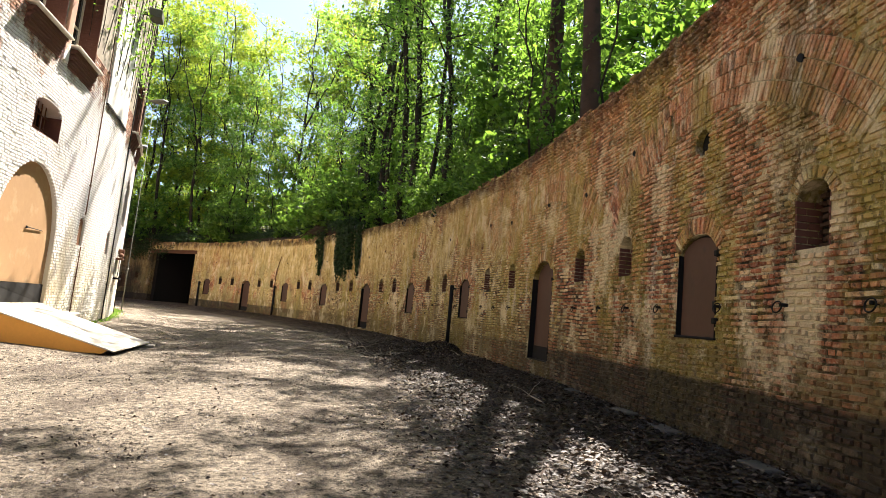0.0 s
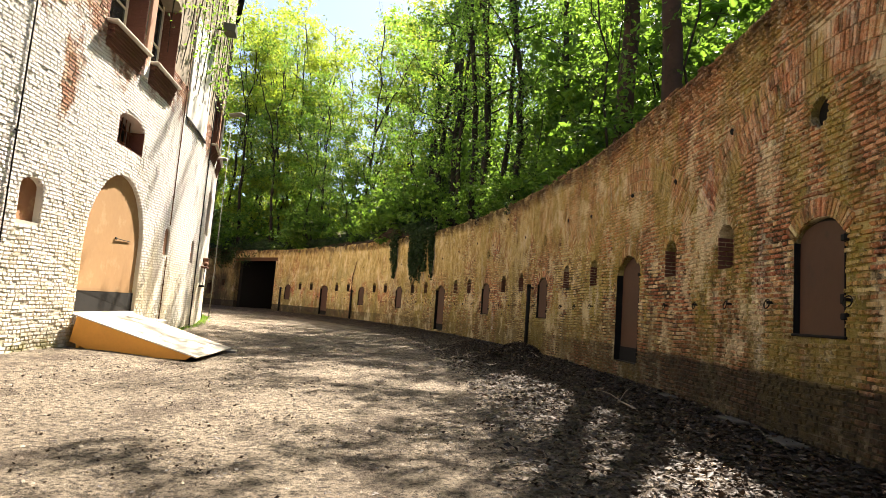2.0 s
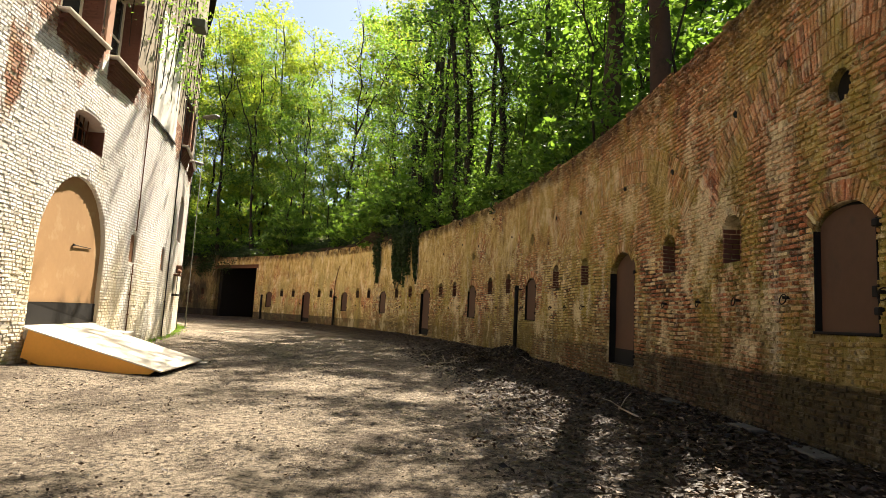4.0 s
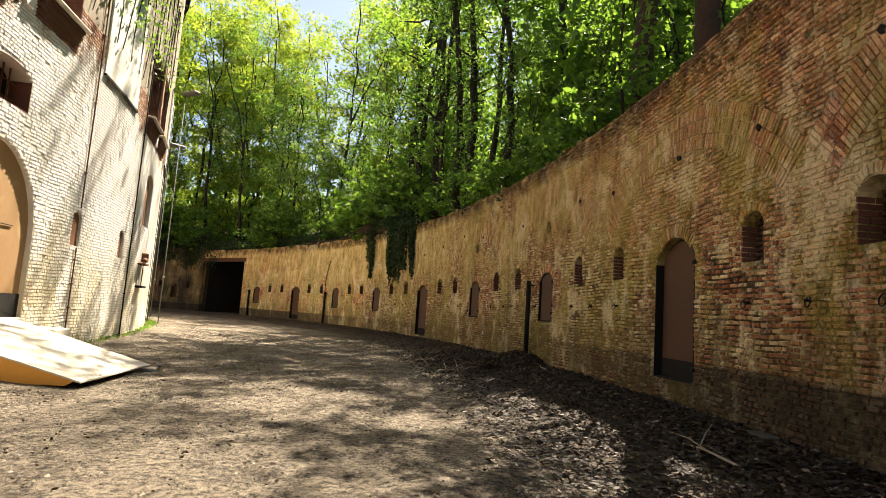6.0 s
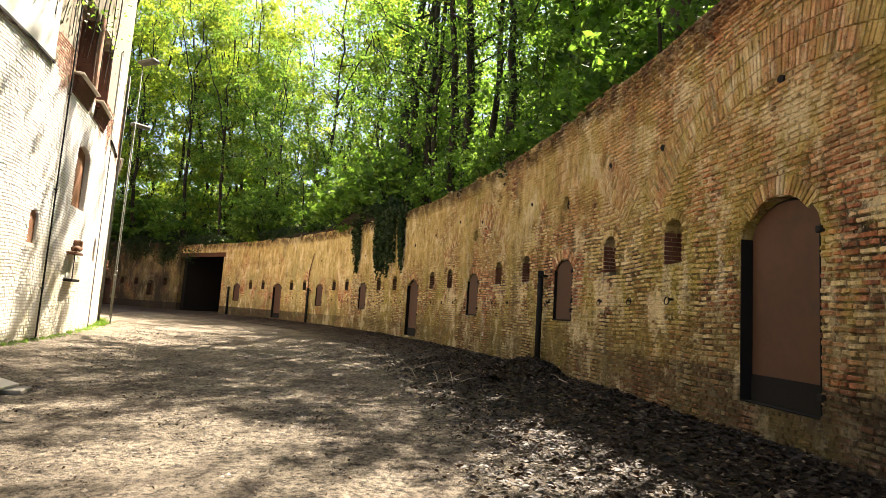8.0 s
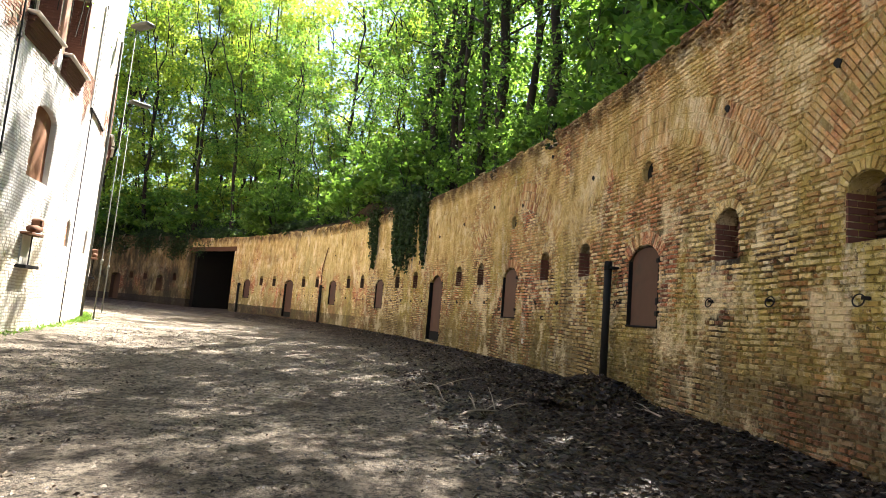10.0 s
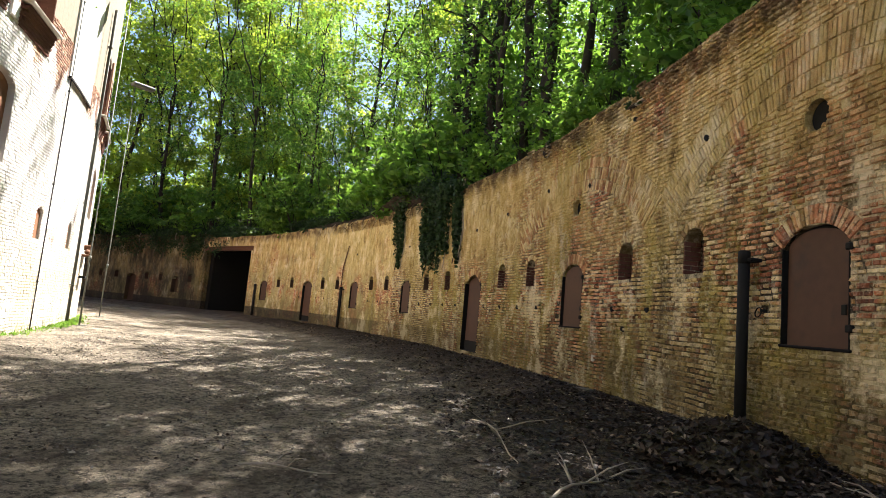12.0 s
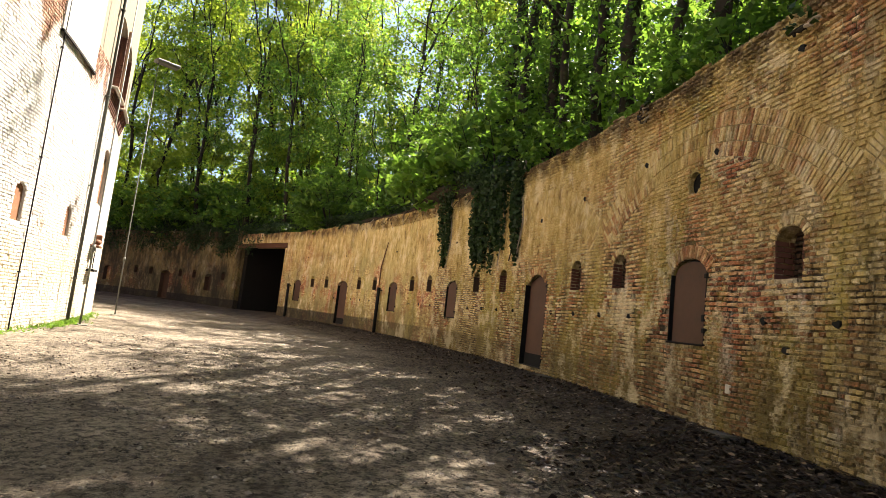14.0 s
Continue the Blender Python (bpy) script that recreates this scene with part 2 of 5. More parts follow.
def earth(name, a, b, dark, strip=False):
    k = Nodes(name)
    c = k.mix(k.noise(0.5, detail=6), a, b)
    c = k.mix(k.ramp(k.noise(13.0, detail=9, rough=0.82), [(0.42, 0.95), (0.55, 0.0)]), c, dark)
    c = k.mix(k.ramp(k.noise(70.0, detail=3), [(0.60, 0.0), (0.72, 0.7)]), c, tuple(min(1, q * 1.7) for q in b))
    if strip:
        # rotten leaves: thick along the moat wall, in drifts elsewhere
        d = k.node("ShaderNodeVectorMath", operation='DISTANCE')
        k.link(k.pos((1, 1, 0)), d.inputs[0])
        d.inputs[1].default_value = (CX, CY, 0)
        near = k.math('ADD', k.math('MULTIPLY', k.math('SUBTRACT', d.outputs["Value"], RO - 3.3), 0.45), k.math('MULTIPLY', k.math('SUBTRACT', k.noise(1.1, detail=7, rough=0.7), 0.5), 2.6), True)
        drift = k.ramp(k.noise(0.8, (1.4, 0.6, 1), 8, 0.75), [(0.49, 0.0), (0.59, 0.75)])
        f = k.math('MULTIPLY', k.math('MAXIMUM', near, drift), k.ramp(k.noise(9.0, detail=8, rough=0.8), [(0.42, 1.0), (0.62, 0.6)]))
        c = k.mix(f, c, k.mix(k.noise(30.0, detail=5), (0.022, 0.014, 0.009), (0.07, 0.045, 0.03)))
    return k.finish(c, 0.95, k.noise(24.0, detail=10, rough=0.82), 1.0, 0.09)


def leafy(name, stops, through_colour, share=0.45):
    """Leaves that let the sun shine through."""
    k = Nodes(name)
    c = k.ramp(k.rand(), stops)
    k.finish(c, 0.55)
    tr = k.node("ShaderNodeBsdfTranslucent")
    k.put(k.mix(0.6, c, through_colour), tr.inputs["Color"])
    mx = k.node("ShaderNodeMixShader")
    mx.inputs[0].default_value = share
    k.link(k.b.outputs[0], mx.inputs[1])
    k.link(tr.outputs[0], mx.inputs[2])
    k.link(mx.outputs[0], k.out.inputs["Surface"])
    return k.m


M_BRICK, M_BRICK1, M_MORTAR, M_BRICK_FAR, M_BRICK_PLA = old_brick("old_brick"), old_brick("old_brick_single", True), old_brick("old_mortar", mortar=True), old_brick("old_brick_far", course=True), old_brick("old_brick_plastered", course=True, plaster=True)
# far-wall copy: real dark stains, and its shade put into the colour too
M_BRICK_STAIN_SHADE = old_brick("old_brick_stain_shade", course=True, plaster=True, stain_shade=True)
M_WHITE, M_WHITE1, M_WMORTAR = white_brick("limewashed_brick"), white_brick("limewashed_brick_single", True), white_brick("limewashed_mortar", mortar=True)
M_GROUND = earth("gravel_earth", (0.21, 0.17, 0.125), (0.44, 0.365, 0.27), (0.018, 0.014, 0.010), True)
M_HILL = earth("leaf_mould", (0.09, 0.07, 0.04), (0.14, 0.11, 0.05), (0.04, 0.035, 0.02))
M_BROWN = plain("brown_painted_board", (0.10, 0.047, 0.027), 0.6, vary=0.6, grain=11, spots=(0.055, 0.032, 0.022))
M_RUST = plain("rusted_iron", (0.16, 0.075, 0.04), 0.8, 0.3, 0.5)
M_IRON = plain("black_iron", (0.014, 0.013, 0.012), 0.85, 0.1, 0.3)
# near-black that puts the shade inside openings and holes into the colour
M_DARK = plain("interior_shade_black", (0.012, 0.011, 0.01), 0.95)
M_OCHRE = plain("ochre_painted_panel", (0.36, 0.215, 0.105), 0.7, vary=0.2, grain=9, spots=(0.42, 0.28, 0.15))
M_BOARD = plain("rust_brown_board", (0.27, 0.125, 0.065), 0.75, vary=0.4, grain=9, spots=(0.36, 0.22, 0.12))
# dark copy of the brick: shade in the niches put into its colour
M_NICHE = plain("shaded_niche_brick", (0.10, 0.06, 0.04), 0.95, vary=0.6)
M_TAR = plain("tarred_board", (0.009, 0.008, 0.007), 0.92)
M_CREAM = plain("cream_painted_wood", (0.62, 0.56, 0.45), 0.6)
M_STONE = plain("pale_stone", (0.55, 0.51, 0.43), 0.85)
M_CONCRETE = plain("grey_concrete", (0.26, 0.235, 0.20), 0.9, vary=0.4, spots=(0.12, 0.11, 0.07))
M_SOIL = earth("dark_soil", (0.045, 0.028, 0.016), (0.075, 0.045, 0.022), (0.012, 0.008, 0.006))
M_KERB = plain("mossy_grey_stone", (0.10, 0.09, 0.075), 0.9, vary=0.6, spots=(0.04, 0.04, 0.025))
M_RED = plain("bare_red_brick", (0.17, 0.072, 0.05), 0.9, vary=0.55)
M_PLY = plain("orange_plywood", (0.78, 0.36, 0.07), 0.6, vary=0.2)
M_DECK = plain("bleached_ramp_board", (0.66, 0.60, 0.50), 0.7)
M_PLASTER = plain("white_plaster_panel", (0.68, 0.66, 0.61), 0.85)
M_GALV = plain("galvanised_steel", (0.11, 0.11, 0.09), 0.6, 0.3)
M_BARK = plain("dark_bark", (0.034, 0.026, 0.018), 0.95, vary=0.6, grain=14, spots=(0.06, 0.065, 0.03))
M_BARK_R = plain("reddish_bark", (0.075, 0.043, 0.03), 0.95, vary=0.75, grain=9, spots=(0.02, 0.02, 0.012))
M_TWIG = plain("bleached_branch", (0.36, 0.30, 0.23), 0.85)
M_LEAF = leafy("spring_leaves", [(0.0, (0.008, 0.024, 0.006)), (0.4, (0.026, 0.066, 0.012)), (0.75, (0.09, 0.17, 0.025)), (1.0, (0.24, 0.33, 0.06))], (0.32, 0.58, 0.06), 0.46)
M_LEAF_Y = leafy("yellow_green_leaves", [(0.0, (0.05, 0.09, 0.012)), (0.5, (0.12, 0.17, 0.02)), (1.0, (0.24, 0.28, 0.035))], (0.52, 0.68, 0.06), 0.54)
M_IVY = leafy("ivy_leaves", [(0.0, (0.010, 0.024, 0.008)), (0.6, (0.022, 0.05, 0.014)), (1.0, (0.06, 0.10, 0.03))], (0.08, 0.15, 0.02), 0.2)
M_LITTER = leafy("dead_leaves", [(0.0, (0.012, 0.008, 0.006)), (0.65, (0.034, 0.021, 0.014)), (0.90, (0.08, 0.055, 0.036)), (1.0, (0.30, 0.23, 0.16))], (0.1, 0.06, 0.03), 0.08)
M_PEBBLE = Nodes("pebbles")
M_PEBBLE = M_PEBBLE.finish(M_PEBBLE.ramp(M_PEBBLE.rand(), [(0.0, (0.06, 0.048, 0.035)), (0.7, (0.20, 0.16, 0.12)), (1.0, (0.38, 0.33, 0.26))]), 0.9)
M_GLASS = Nodes("dark_window_glass")
M_GLASS = M_GLASS.finish((0.03, 0.035, 0.035), 0.08)


# ---- mesh helpers ----
def mesh_of(name, verts, faces, mat, uvs=None, shade=False):
    me = bpy.data.meshes.new(name)
    me.from_pydata([tuple(v) for v in verts], [], faces)
    me.materials.append(mat)
    if uvs:
        lay = me.uv_layers.new(name="UVMap")
        flat = [uvs[l.vertex_index] for l in me.loops]
        lay.data.foreach_set("uv", np.array(flat, dtype=np.float32).ravel())
    if shade:
        me.shade_smooth()
    me.update()
    return me


def part(name, me, parent=None, label="", m=None):
    ob = new(name, me)
    if parent:
        ob.parent = parent
    if m is not None:
        ob.matrix_basis = m
    if label:
        ob["label"] = label
    return ob


def thing(name, label, category, m=None, group="", kind=""):
    ob = tagged(new(name), label, category, group, kind)
    if m is not None:
        ob.matrix_basis = m
    return ob


def from_bm(name, bm, mat, smooth_shade=False):
    me = bpy.data.meshes.new(name)
    bmesh.ops.recalc_face_normals(bm, faces=bm.faces)
    bm.to_mesh(me)
    bm.free()
    me.materials.append(mat)
    if smooth_shade:
        me.shade_smooth()
    return me


def box(name, mat, x0, x1, y0, y1, z0, z1, bevel=0.01):
    bm = bmesh.new()
    bmesh.ops.create_cube(bm, size=1)
    for v in bm.verts:
        v.co = Vector(((x0 + x1) / 2 + v.co.x * (x1 - x0), (y0 + y1) / 2 + v.co.y * (y1 - y0), (z0 + z1) / 2 + v.co.z * (z1 - z0)))
    if bevel:
        bmesh.ops.bevel(bm, geom=bm.edges[:], offset=bevel, segments=1, affect='EDGES')
    return from_bm(name, bm, mat)


def tube_data(path, radii, sides=8):
    """Verts and faces of a tapering tube along a path."""
    vs, fs = [], []
    n = len(path)
    for i, p in enumerate(path):
        d = (Vector(path[min(i + 1, n - 1)]) - Vector(path[max(i - 1, 0)])).normalized()
        q = d.to_track_quat('Z', 'Y')
        for k in range(sides):
            w = 2 * math.pi * k / sides
            vs.append(Vector(p) + q @ Vector((math.cos(w) * radii[i], math.sin(w) * radii[i], 0)))
    for i in range(n - 1):
        for k in range(sides):
            a, b = i * sides + k, i * sides + (k + 1) % sides
            fs.append((a, b, b + sides, a + sides))
    fs.append(tuple(range(sides))[::-1])
    fs.append(tuple((n - 1) * sides + k for k in range(sides)))
    return vs, fs


def tube(name, mat, path, radii, sides=10):
    return mesh_of(name, *tube_data(path, radii, sides), mat, shade=sides > 6)


def leaf_mesh(name, mat, centres, sizes, rng, flat=0.0, ratio=0.55):
    """Many small folded leaves, each a pair of triangles."""
    n = len(centres)
    c = np.asarray(centres, dtype=float).reshape(n, 3)
    d = rng.normal(size=(n, 3))
    d[:, 2] *= 1 - flat
    d /= np.linalg.norm(d, axis=1)[:, None] + 1e-9
    e = rng.normal(size=(n, 3))
    e[:, 2] *= 1 - flat
    e = np.cross(d, np.cross(e, d))
    e /= np.linalg.norm(e, axis=1)[:, None] + 1e-9
    s = np.asarray(sizes).reshape(n, 1)
    up = np.cross(d, e) * s * 0.12
    v = np.stack([c - d * s / 2, c + e * s * ratio / 2 + up, c + d * s / 2, c - e * s * ratio / 2 + up], axis=1).reshape(-1, 3)
    i = np.arange(n)[:, None] * 4
    f = np.concatenate([i + [0, 1, 2], i + [0, 2, 3]], axis=1).reshape(-1, 3)
    me = bpy.data.meshes.new(name)
    me.vertices.add(len(v))
    me.vertices.foreach_set("co", v.astype(np.float32).ravel())
    me.loops.add(f.size)
    me.loops.foreach_set("vertex_index", f.astype(np.int32).ravel())
    me.polygons.add(len(f))
    me.polygons.foreach_set("loop_start", np.arange(0, f.size, 3, dtype=np.int32))
    me.update(calc_edges=True)
    me.validate()
    me.materials.append(mat)
    return me


# ---- round walls with openings ----
class Opening:
    """An opening: middle and half width in degrees, sill, springing and crown."""

    def __init__(self, mid, half, sill, spring, crown, round_hole=False):
        self.mid, self.half, self.sill, self.spring, self.crown, self.hole = mid, half, sill, spring, crown, round_hole

    def rise(self, a):
        return math.sqrt(max(0.0, 1 - ((a - self.mid) / self.half) ** 2))

    def top(self, a):
        if self.hole:
            return (self.sill + self.crown) / 2 + (self.crown - self.sill) / 2 * self.rise(a)
        return self.spring + (self.crown - self.spring) * self.rise(a)

    def bottom(self, a):
        if self.hole:
            return (self.sill + self.crown) / 2 - (self.crown - self.sill) / 2 * self.rise(a)
        return self.sill

    def span(self, z, grow=0.0):
        """The blocked angles at the height z, or None."""
        h = self.half
        if z < self.sill or z > self.crown:
            return None
        if self.hole:
            m, q = (self.sill + self.crown) / 2, (self.crown - self.sill) / 2
            h *= math.sqrt(max(0.0, 1 - ((z - m) / q) ** 2))
        elif z > self.spring:
            h *= math.sqrt(max(0.0, 1 - ((z - self.spring) / (self.crown - self.spring)) ** 2))
        return (self.mid - h - grow, self.mid + h + grow)


def round_wall(name, R, out, a0, a1, zb, zt, thick, openings, mat):
    """A round wall with real openings. out: 1 when its thickness goes away from the centre, -1 towards it. zt: a height, or a function of the angle."""
    ztop = zt if callable(zt) else (lambda a: zt)
    cuts = set(np.arange(a0, a1 + 1e-6, 0.5).round(4)) | {round(a1, 4)}
    for o in openings:
        for k in range(11):
            cuts.add(round(o.mid - o.half * math.cos(math.pi * k / 10), 4))
    cuts = sorted(c for c in cuts if a0 <= c <= a1)
    vs, fs, uv = [], [], []

    def quad(pts):
        b = len(vs)
        for r, a, z in pts:
            vs.append(at(r, a, z))
            uv.append((a * D2R * R, z + (r - R) * 0.7))
        fs.append((b, b + 1, b + 2, b + 3) if out > 0 else (b + 3, b + 2, b + 1, b))

    R2 = R + out * thick
    for L, H in zip(cuts, cuts[1:]):
        mid = (L + H) / 2
        act = sorted((o for o in openings if o.mid - o.half < mid < o.mid + o.half), key=lambda o: o.sill)
        lo = (zb, zb)
        for o in act + [None]:
            hi = (o.bottom(L), o.bottom(H)) if o else (ztop(L), ztop(H))
            quad([(R, H, lo[1]), (R, L, lo[0]), (R, L, hi[0]), (R, H, hi[1])])
            quad([(R2, L, lo[0]), (R2, H, lo[1]), (R2, H, hi[1]), (R2, L, hi[0])])
            quad([(R, H, hi[1]), (R, L, hi[0]), (R2, L, hi[0]), (R2, H, hi[1])])
            if o:
                t = (o.top(L), o.top(H))
                quad([(R, L, t[0]), (R, H, t[1]), (R2, H, t[1]), (R2, L, t[0])])
                lo = t
    for o in openings:
        if not o.hole:
            for a, s in ((o.mid - o.half, 1), (o.mid + o.half, -1)):
                p = [(R, a, o.sill), (R2, a, o.sill), (R2, a, o.spring), (R, a, o.spring)]
                quad(p if s < 0 else p[::-1])
    for a, s in ((a0, 1), (a1, -1)):
        p = [(R, a, zb), (R2, a, zb), (R2, a, ztop(a)), (R, a, ztop(a))]
        quad(p if s > 0 else p[::-1])
    return mesh_of(name, vs, fs, mat, uv)


def brick_rows(R, out, a0, a1, z0, z1, openings, arches, rng, rough=0.008, keep=lambda a, z: True, pick=None, limit=None, wear=1.0):
    """Old bricks of uneven length in wavering courses round the openings, as verts and faces; those in the stretch pick come back as poses."""
    vs, fs, single = [], [], []
    H, J = 0.067, 0.014
    k = 180 / math.pi / R
    z, row = z0, 0
    while z + H <= z1:
        zm = z + H / 2
        holes = [q for q in (o.span(zm) or o.span(z) or o.span(z + H) for o in openings) if q]
        holes += [q for q in (arch_span(q, zm, k) for q in arches) if q]
        holes = [h for q in holes for h in (q if isinstance(q, list) else [q])]
        a = a0 - rng.uniform(0, 0.2) * k
        n = row
        while a < a1:
            n += 1
            picked = pick is not None and pick(a, zm)
            L = (0.19 if (row % 2 if n % 5 else n % 2) else 0.098) * (1.0 if picked else rng.uniform(0.88, 1.12))
            b = a + L * k
            segs = [(max(a, a0), min(b, a1))]
            for h0, h1 in holes:
                nxt = []
                for s0, s1 in segs:
                    if h1 <= s0 or h0 >= s1:
                        nxt.append((s0, s1))
                    else:
                        if h0 > s0:
                            nxt.append((s0, h0))
                        if h1 < s1:
                            nxt.append((h1, s1))
                segs = nxt
            for s0, s1 in segs:
                mid = (s0 + s1) / 2
                if (s1 - s0) / k > 0.03 and keep(mid, zm) and (limit is None or z + H < limit(mid) + 0.01):
                    wave = 0.011 * math.sin(mid * 1.9 + zm * 0.7) + 0.007 * math.sin(mid * 5.3 + zm * 1.9)
                    if picked and L > 0.15 and abs(s1 - s0 - L * k) < 1e-6 and len(single) < 290:
                        single.append((mid, zm + wave))
                    elif rng.random() > 0.004:
                        proud = rng.uniform(-0.006, rough) * wear
                        if rng.random() < 0.05:
                            proud -= 0.02 * wear
                        j = J / 2 * k
                        brick_into(vs, fs, R, out, s0 + j * rng.uniform(.5, 1.5), s1 - j * rng.uniform(.5, 1.5), z + wave + J / 2 + rng.uniform(-.003, .003), z + wave + H - J / 2 + rng.uniform(-.003, .003), proud, k, rng, wear)
            a = b
        z += H
        row += 1
    return vs, fs, single


def brick_into(vs, fs, R, out, a0, a1, z0, z1, proud, k, rng, wear=1.0):
    b = len(vs)
    e = [rng.uniform(0.003, 0.006 + 0.009 * wear) for _ in range(8)]
    back, front = R + out * 0.035, R - out * (0.003 + proud)
    for a, z in ((a0, z0), (a1, z0), (a1, z1), (a0, z1)):
        vs.append(at(back, a, z))
    for a, z in ((a0 + e[0] * k, z0 + e[1]), (a1 - e[2] * k, z0 + e[3]), (a1 - e[4] * k, z1 - e[5]), (a0 + e[6] * k, z1 - e[7])):
        vs.append(at(front + rng.uniform(-0.006, 0.006) * wear, a, z))
    q = [(b + 4, b + 5, b + 6, b + 7)] + [(b + i, b + (i + 1) % 4, b + 4 + (i + 1) % 4, b + 4 + i) for i in range(4)]
    fs.extend(f[::-1] if out > 0 else f for f in q)


def arch_span(q, z, k):
    """The angles that the ring of an arch q = (mid, z of centre, inner, outer radius in m, half sweep in degrees) takes up at the height z."""
    mid, zc, ri, ro, sweep = q
    dz = z - zc
    if dz > ro or dz < ri * math.cos(sweep * D2R):
        return None
    xo = math.sqrt(max(0, ro * ro - dz * dz))
    xs = abs(dz) * math.tan(sweep * D2R) if sweep < 89 else 99
    xo = min(xo, xs) if sweep < 89 else xo
    if dz >= ri:
        return (mid - xo * k, mid + xo * k)
    xi = math.sqrt(ri * ri - dz * dz)
    if xi >= xo:
        return None
    return [(mid - xo * k, mid - xi * k), (mid + xi * k, mid + xo * k)]


def arch_bricks(vs, fs, R, out, q, rng):
    """The radial bricks of an arch."""
    mid, zc, ri, ro, sweep = q
    k = 180 / math.pi / R
    rings = max(1, round((ro - ri) / 0.21))
    n = int(2 * sweep * D2R * (ri + ro) / 2 / 0.058)
    for g in range(rings):
        r0, r1 = ri + (ro - ri) * g / rings + 0.005, ri + (ro - ri) * (g + 1) / rings - 0.005
        for i in range(n):
            if ro - ri > 0.3 and rng.random() < 0.04:
                continue
            w0, w1 = [(-sweep + 2 * sweep * (i + d) / n) * D2R for d in (0.06, 0.94)]
            b, proud = len(vs), rng.uniform(-0.012, 0.003)
            for front in (0, 1):
                rr = R - out * (0.006 + proud) if front else R + out * 0.03
                e = 0.004 if front else 0
                for w, r in ((w0 + e / r0, r0 + e), (w1 - e / r0, r0 + e), (w1 - e / r1, r1 - e), (w0 + e / r1, r1 - e)):
                    vs.append(at(rr, mid + math.sin(w) * r * k, zc + math.cos(w) * r))
            f = [(b + 4, b + 5, b + 6, b + 7)] + [(b + j, b + (j + 1) % 4, b + 4 + (j + 1) % 4, b + 4 + j) for j in range(4)]
            fs.extend(f if out > 0 else [x[::-1] for x in f])


def wall_pose(R, a, z, out):
    """Local x along the wall, local y out of its face to the moat, z up."""
    return Matrix.Translation(at(R, a, z)) @ Matrix.Rotation((a + (90 if out > 0 else -90)) * D2R, 4, 'Z')


def panel(name, R, out, o, depth, mat, thick=0.05, parent=None, label="", inset=0.0):
    """A board that fills an opening at some depth behind the face."""
    k = 180 / math.pi / R
    pts = []
    h = o.half - inset * k
    if o.hole:
        for i in range(20):
            w = 2 * math.pi * i / 20
            pts.append((math.cos(w) * h, (o.sill + o.crown) / 2 + math.sin(w) * (o.crown - o.sill) / 2))
    else:
        pts = [(-h, o.sill), (h, o.sill)] + [(h * math.cos(math.pi * i / 14), o.spring + (o.crown - o.spring - inset) * math.sin(math.pi * i / 14)) for i in range(15)]
    vs = [at(R + out * depth, o.mid + u, z) for u, z in pts] + [at(R + out * (depth + thick), o.mid + u, z) for u, z in pts]
    n = len(pts)
    fs = [tuple(range(n)), tuple(range(2 * n - 1, n - 1, -1))] + [(i, i + n, (i + 1) % n + n, (i + 1) % n) for i in range(n)]
    if out > 0:
        fs = [f[::-1] for f in fs]
    return part(name, mesh_of(name, vs, fs, mat), parent, label)


def lining(R, out, o, depth, mat, parent):
    """Thin added sheets that colour both jambs and the sill of an opening."""
    k = 180 / math.pi / R
    h = o.half / k
    for x in (-h + 0.006, h - 0.006):
        part("jamb_lining", box("jamb_lining", mat, x - 0.006, x + 0.006, -depth, -0.004, o.sill, o.spring, 0.002), parent, m=wall_pose(R, o.mid, 0, out))
    part("sill_lining", box("sill_lining", mat, -h + 0.014, h - 0.014, -depth, -0.004, o.sill, o.sill + 0.012, 0.002), parent, m=wall_pose(R, o.mid, 0, out))


def jamb_bricks(o, depth):
    """The bricks that show on both jambs of an opening."""
    h = o.half * RO * D2R
    vs, fs = [], []
    for side in (-1, 1):
        z, i = o.sill + 0.006, 0
        while z + 0.05 < o.spring + 0.03:
            y, j = -0.008, 0
            while y > -depth:
                ln = (0.10 if (i + j) % 2 else 0.19) * (1 + 0.1 * math.sin(i * 7 + j * 3))
                x = side * (h - 0.012 - 0.006 * math.sin(i * 5 + j * 11))
                y1, n = max(y - ln, -depth), len(vs)
                vs += [(q, yy, zz) for q in (side * (h + 0.01), x) for yy, zz in ((y, z), (y1, z), (y1, z + 0.053), (y, z + 0.053))]
                fs += [(n + 4, n + 5, n + 6, n + 7)] + [(n + q, n + (q + 1) % 4, n + 4 + (q + 1) % 4, n + 4 + q) for q in range(4)]
                y, j = y1 - 0.013, j + 1
            z, i = z + 0.067, i + 1
    return mesh_of("jamb_bricks", vs, fs, M_RED)


# ---- openings of the moat wall, by the angle about the centre ----
bays = [4.95, 10.9, 16.93, 22.82, 28.6, 34.55, 40.3, 46.2, 52.05]
KIND = ["shutter", "door", "shutter", "shutter", "door", "shutter", "shutter", "door", "shutter"]
wins, slits, eyes = [], [], []
for a, kd in zip(bays, KIND):
    if kd == "door":
        wins.append(Opening(a, 0.60, 0.62 if a < 20 else 0.45, 2.42, 2.80 if a < 20 else 2.66))
    else:
        wins.append(Opening(a, 0.44, 1.40, 2.42, 2.64))
    slits.append(Opening(a - 1.97, 0.22, 2.26, 2.72, 2.88))
    slits.append(Opening(a + 2.08, 0.22, 2.26, 2.72, 2.88))
    if kd == "shutter" and a < 25:
        eyes.append(Opening(a, 0.165, 3.63, 3.8, 3.97, True))
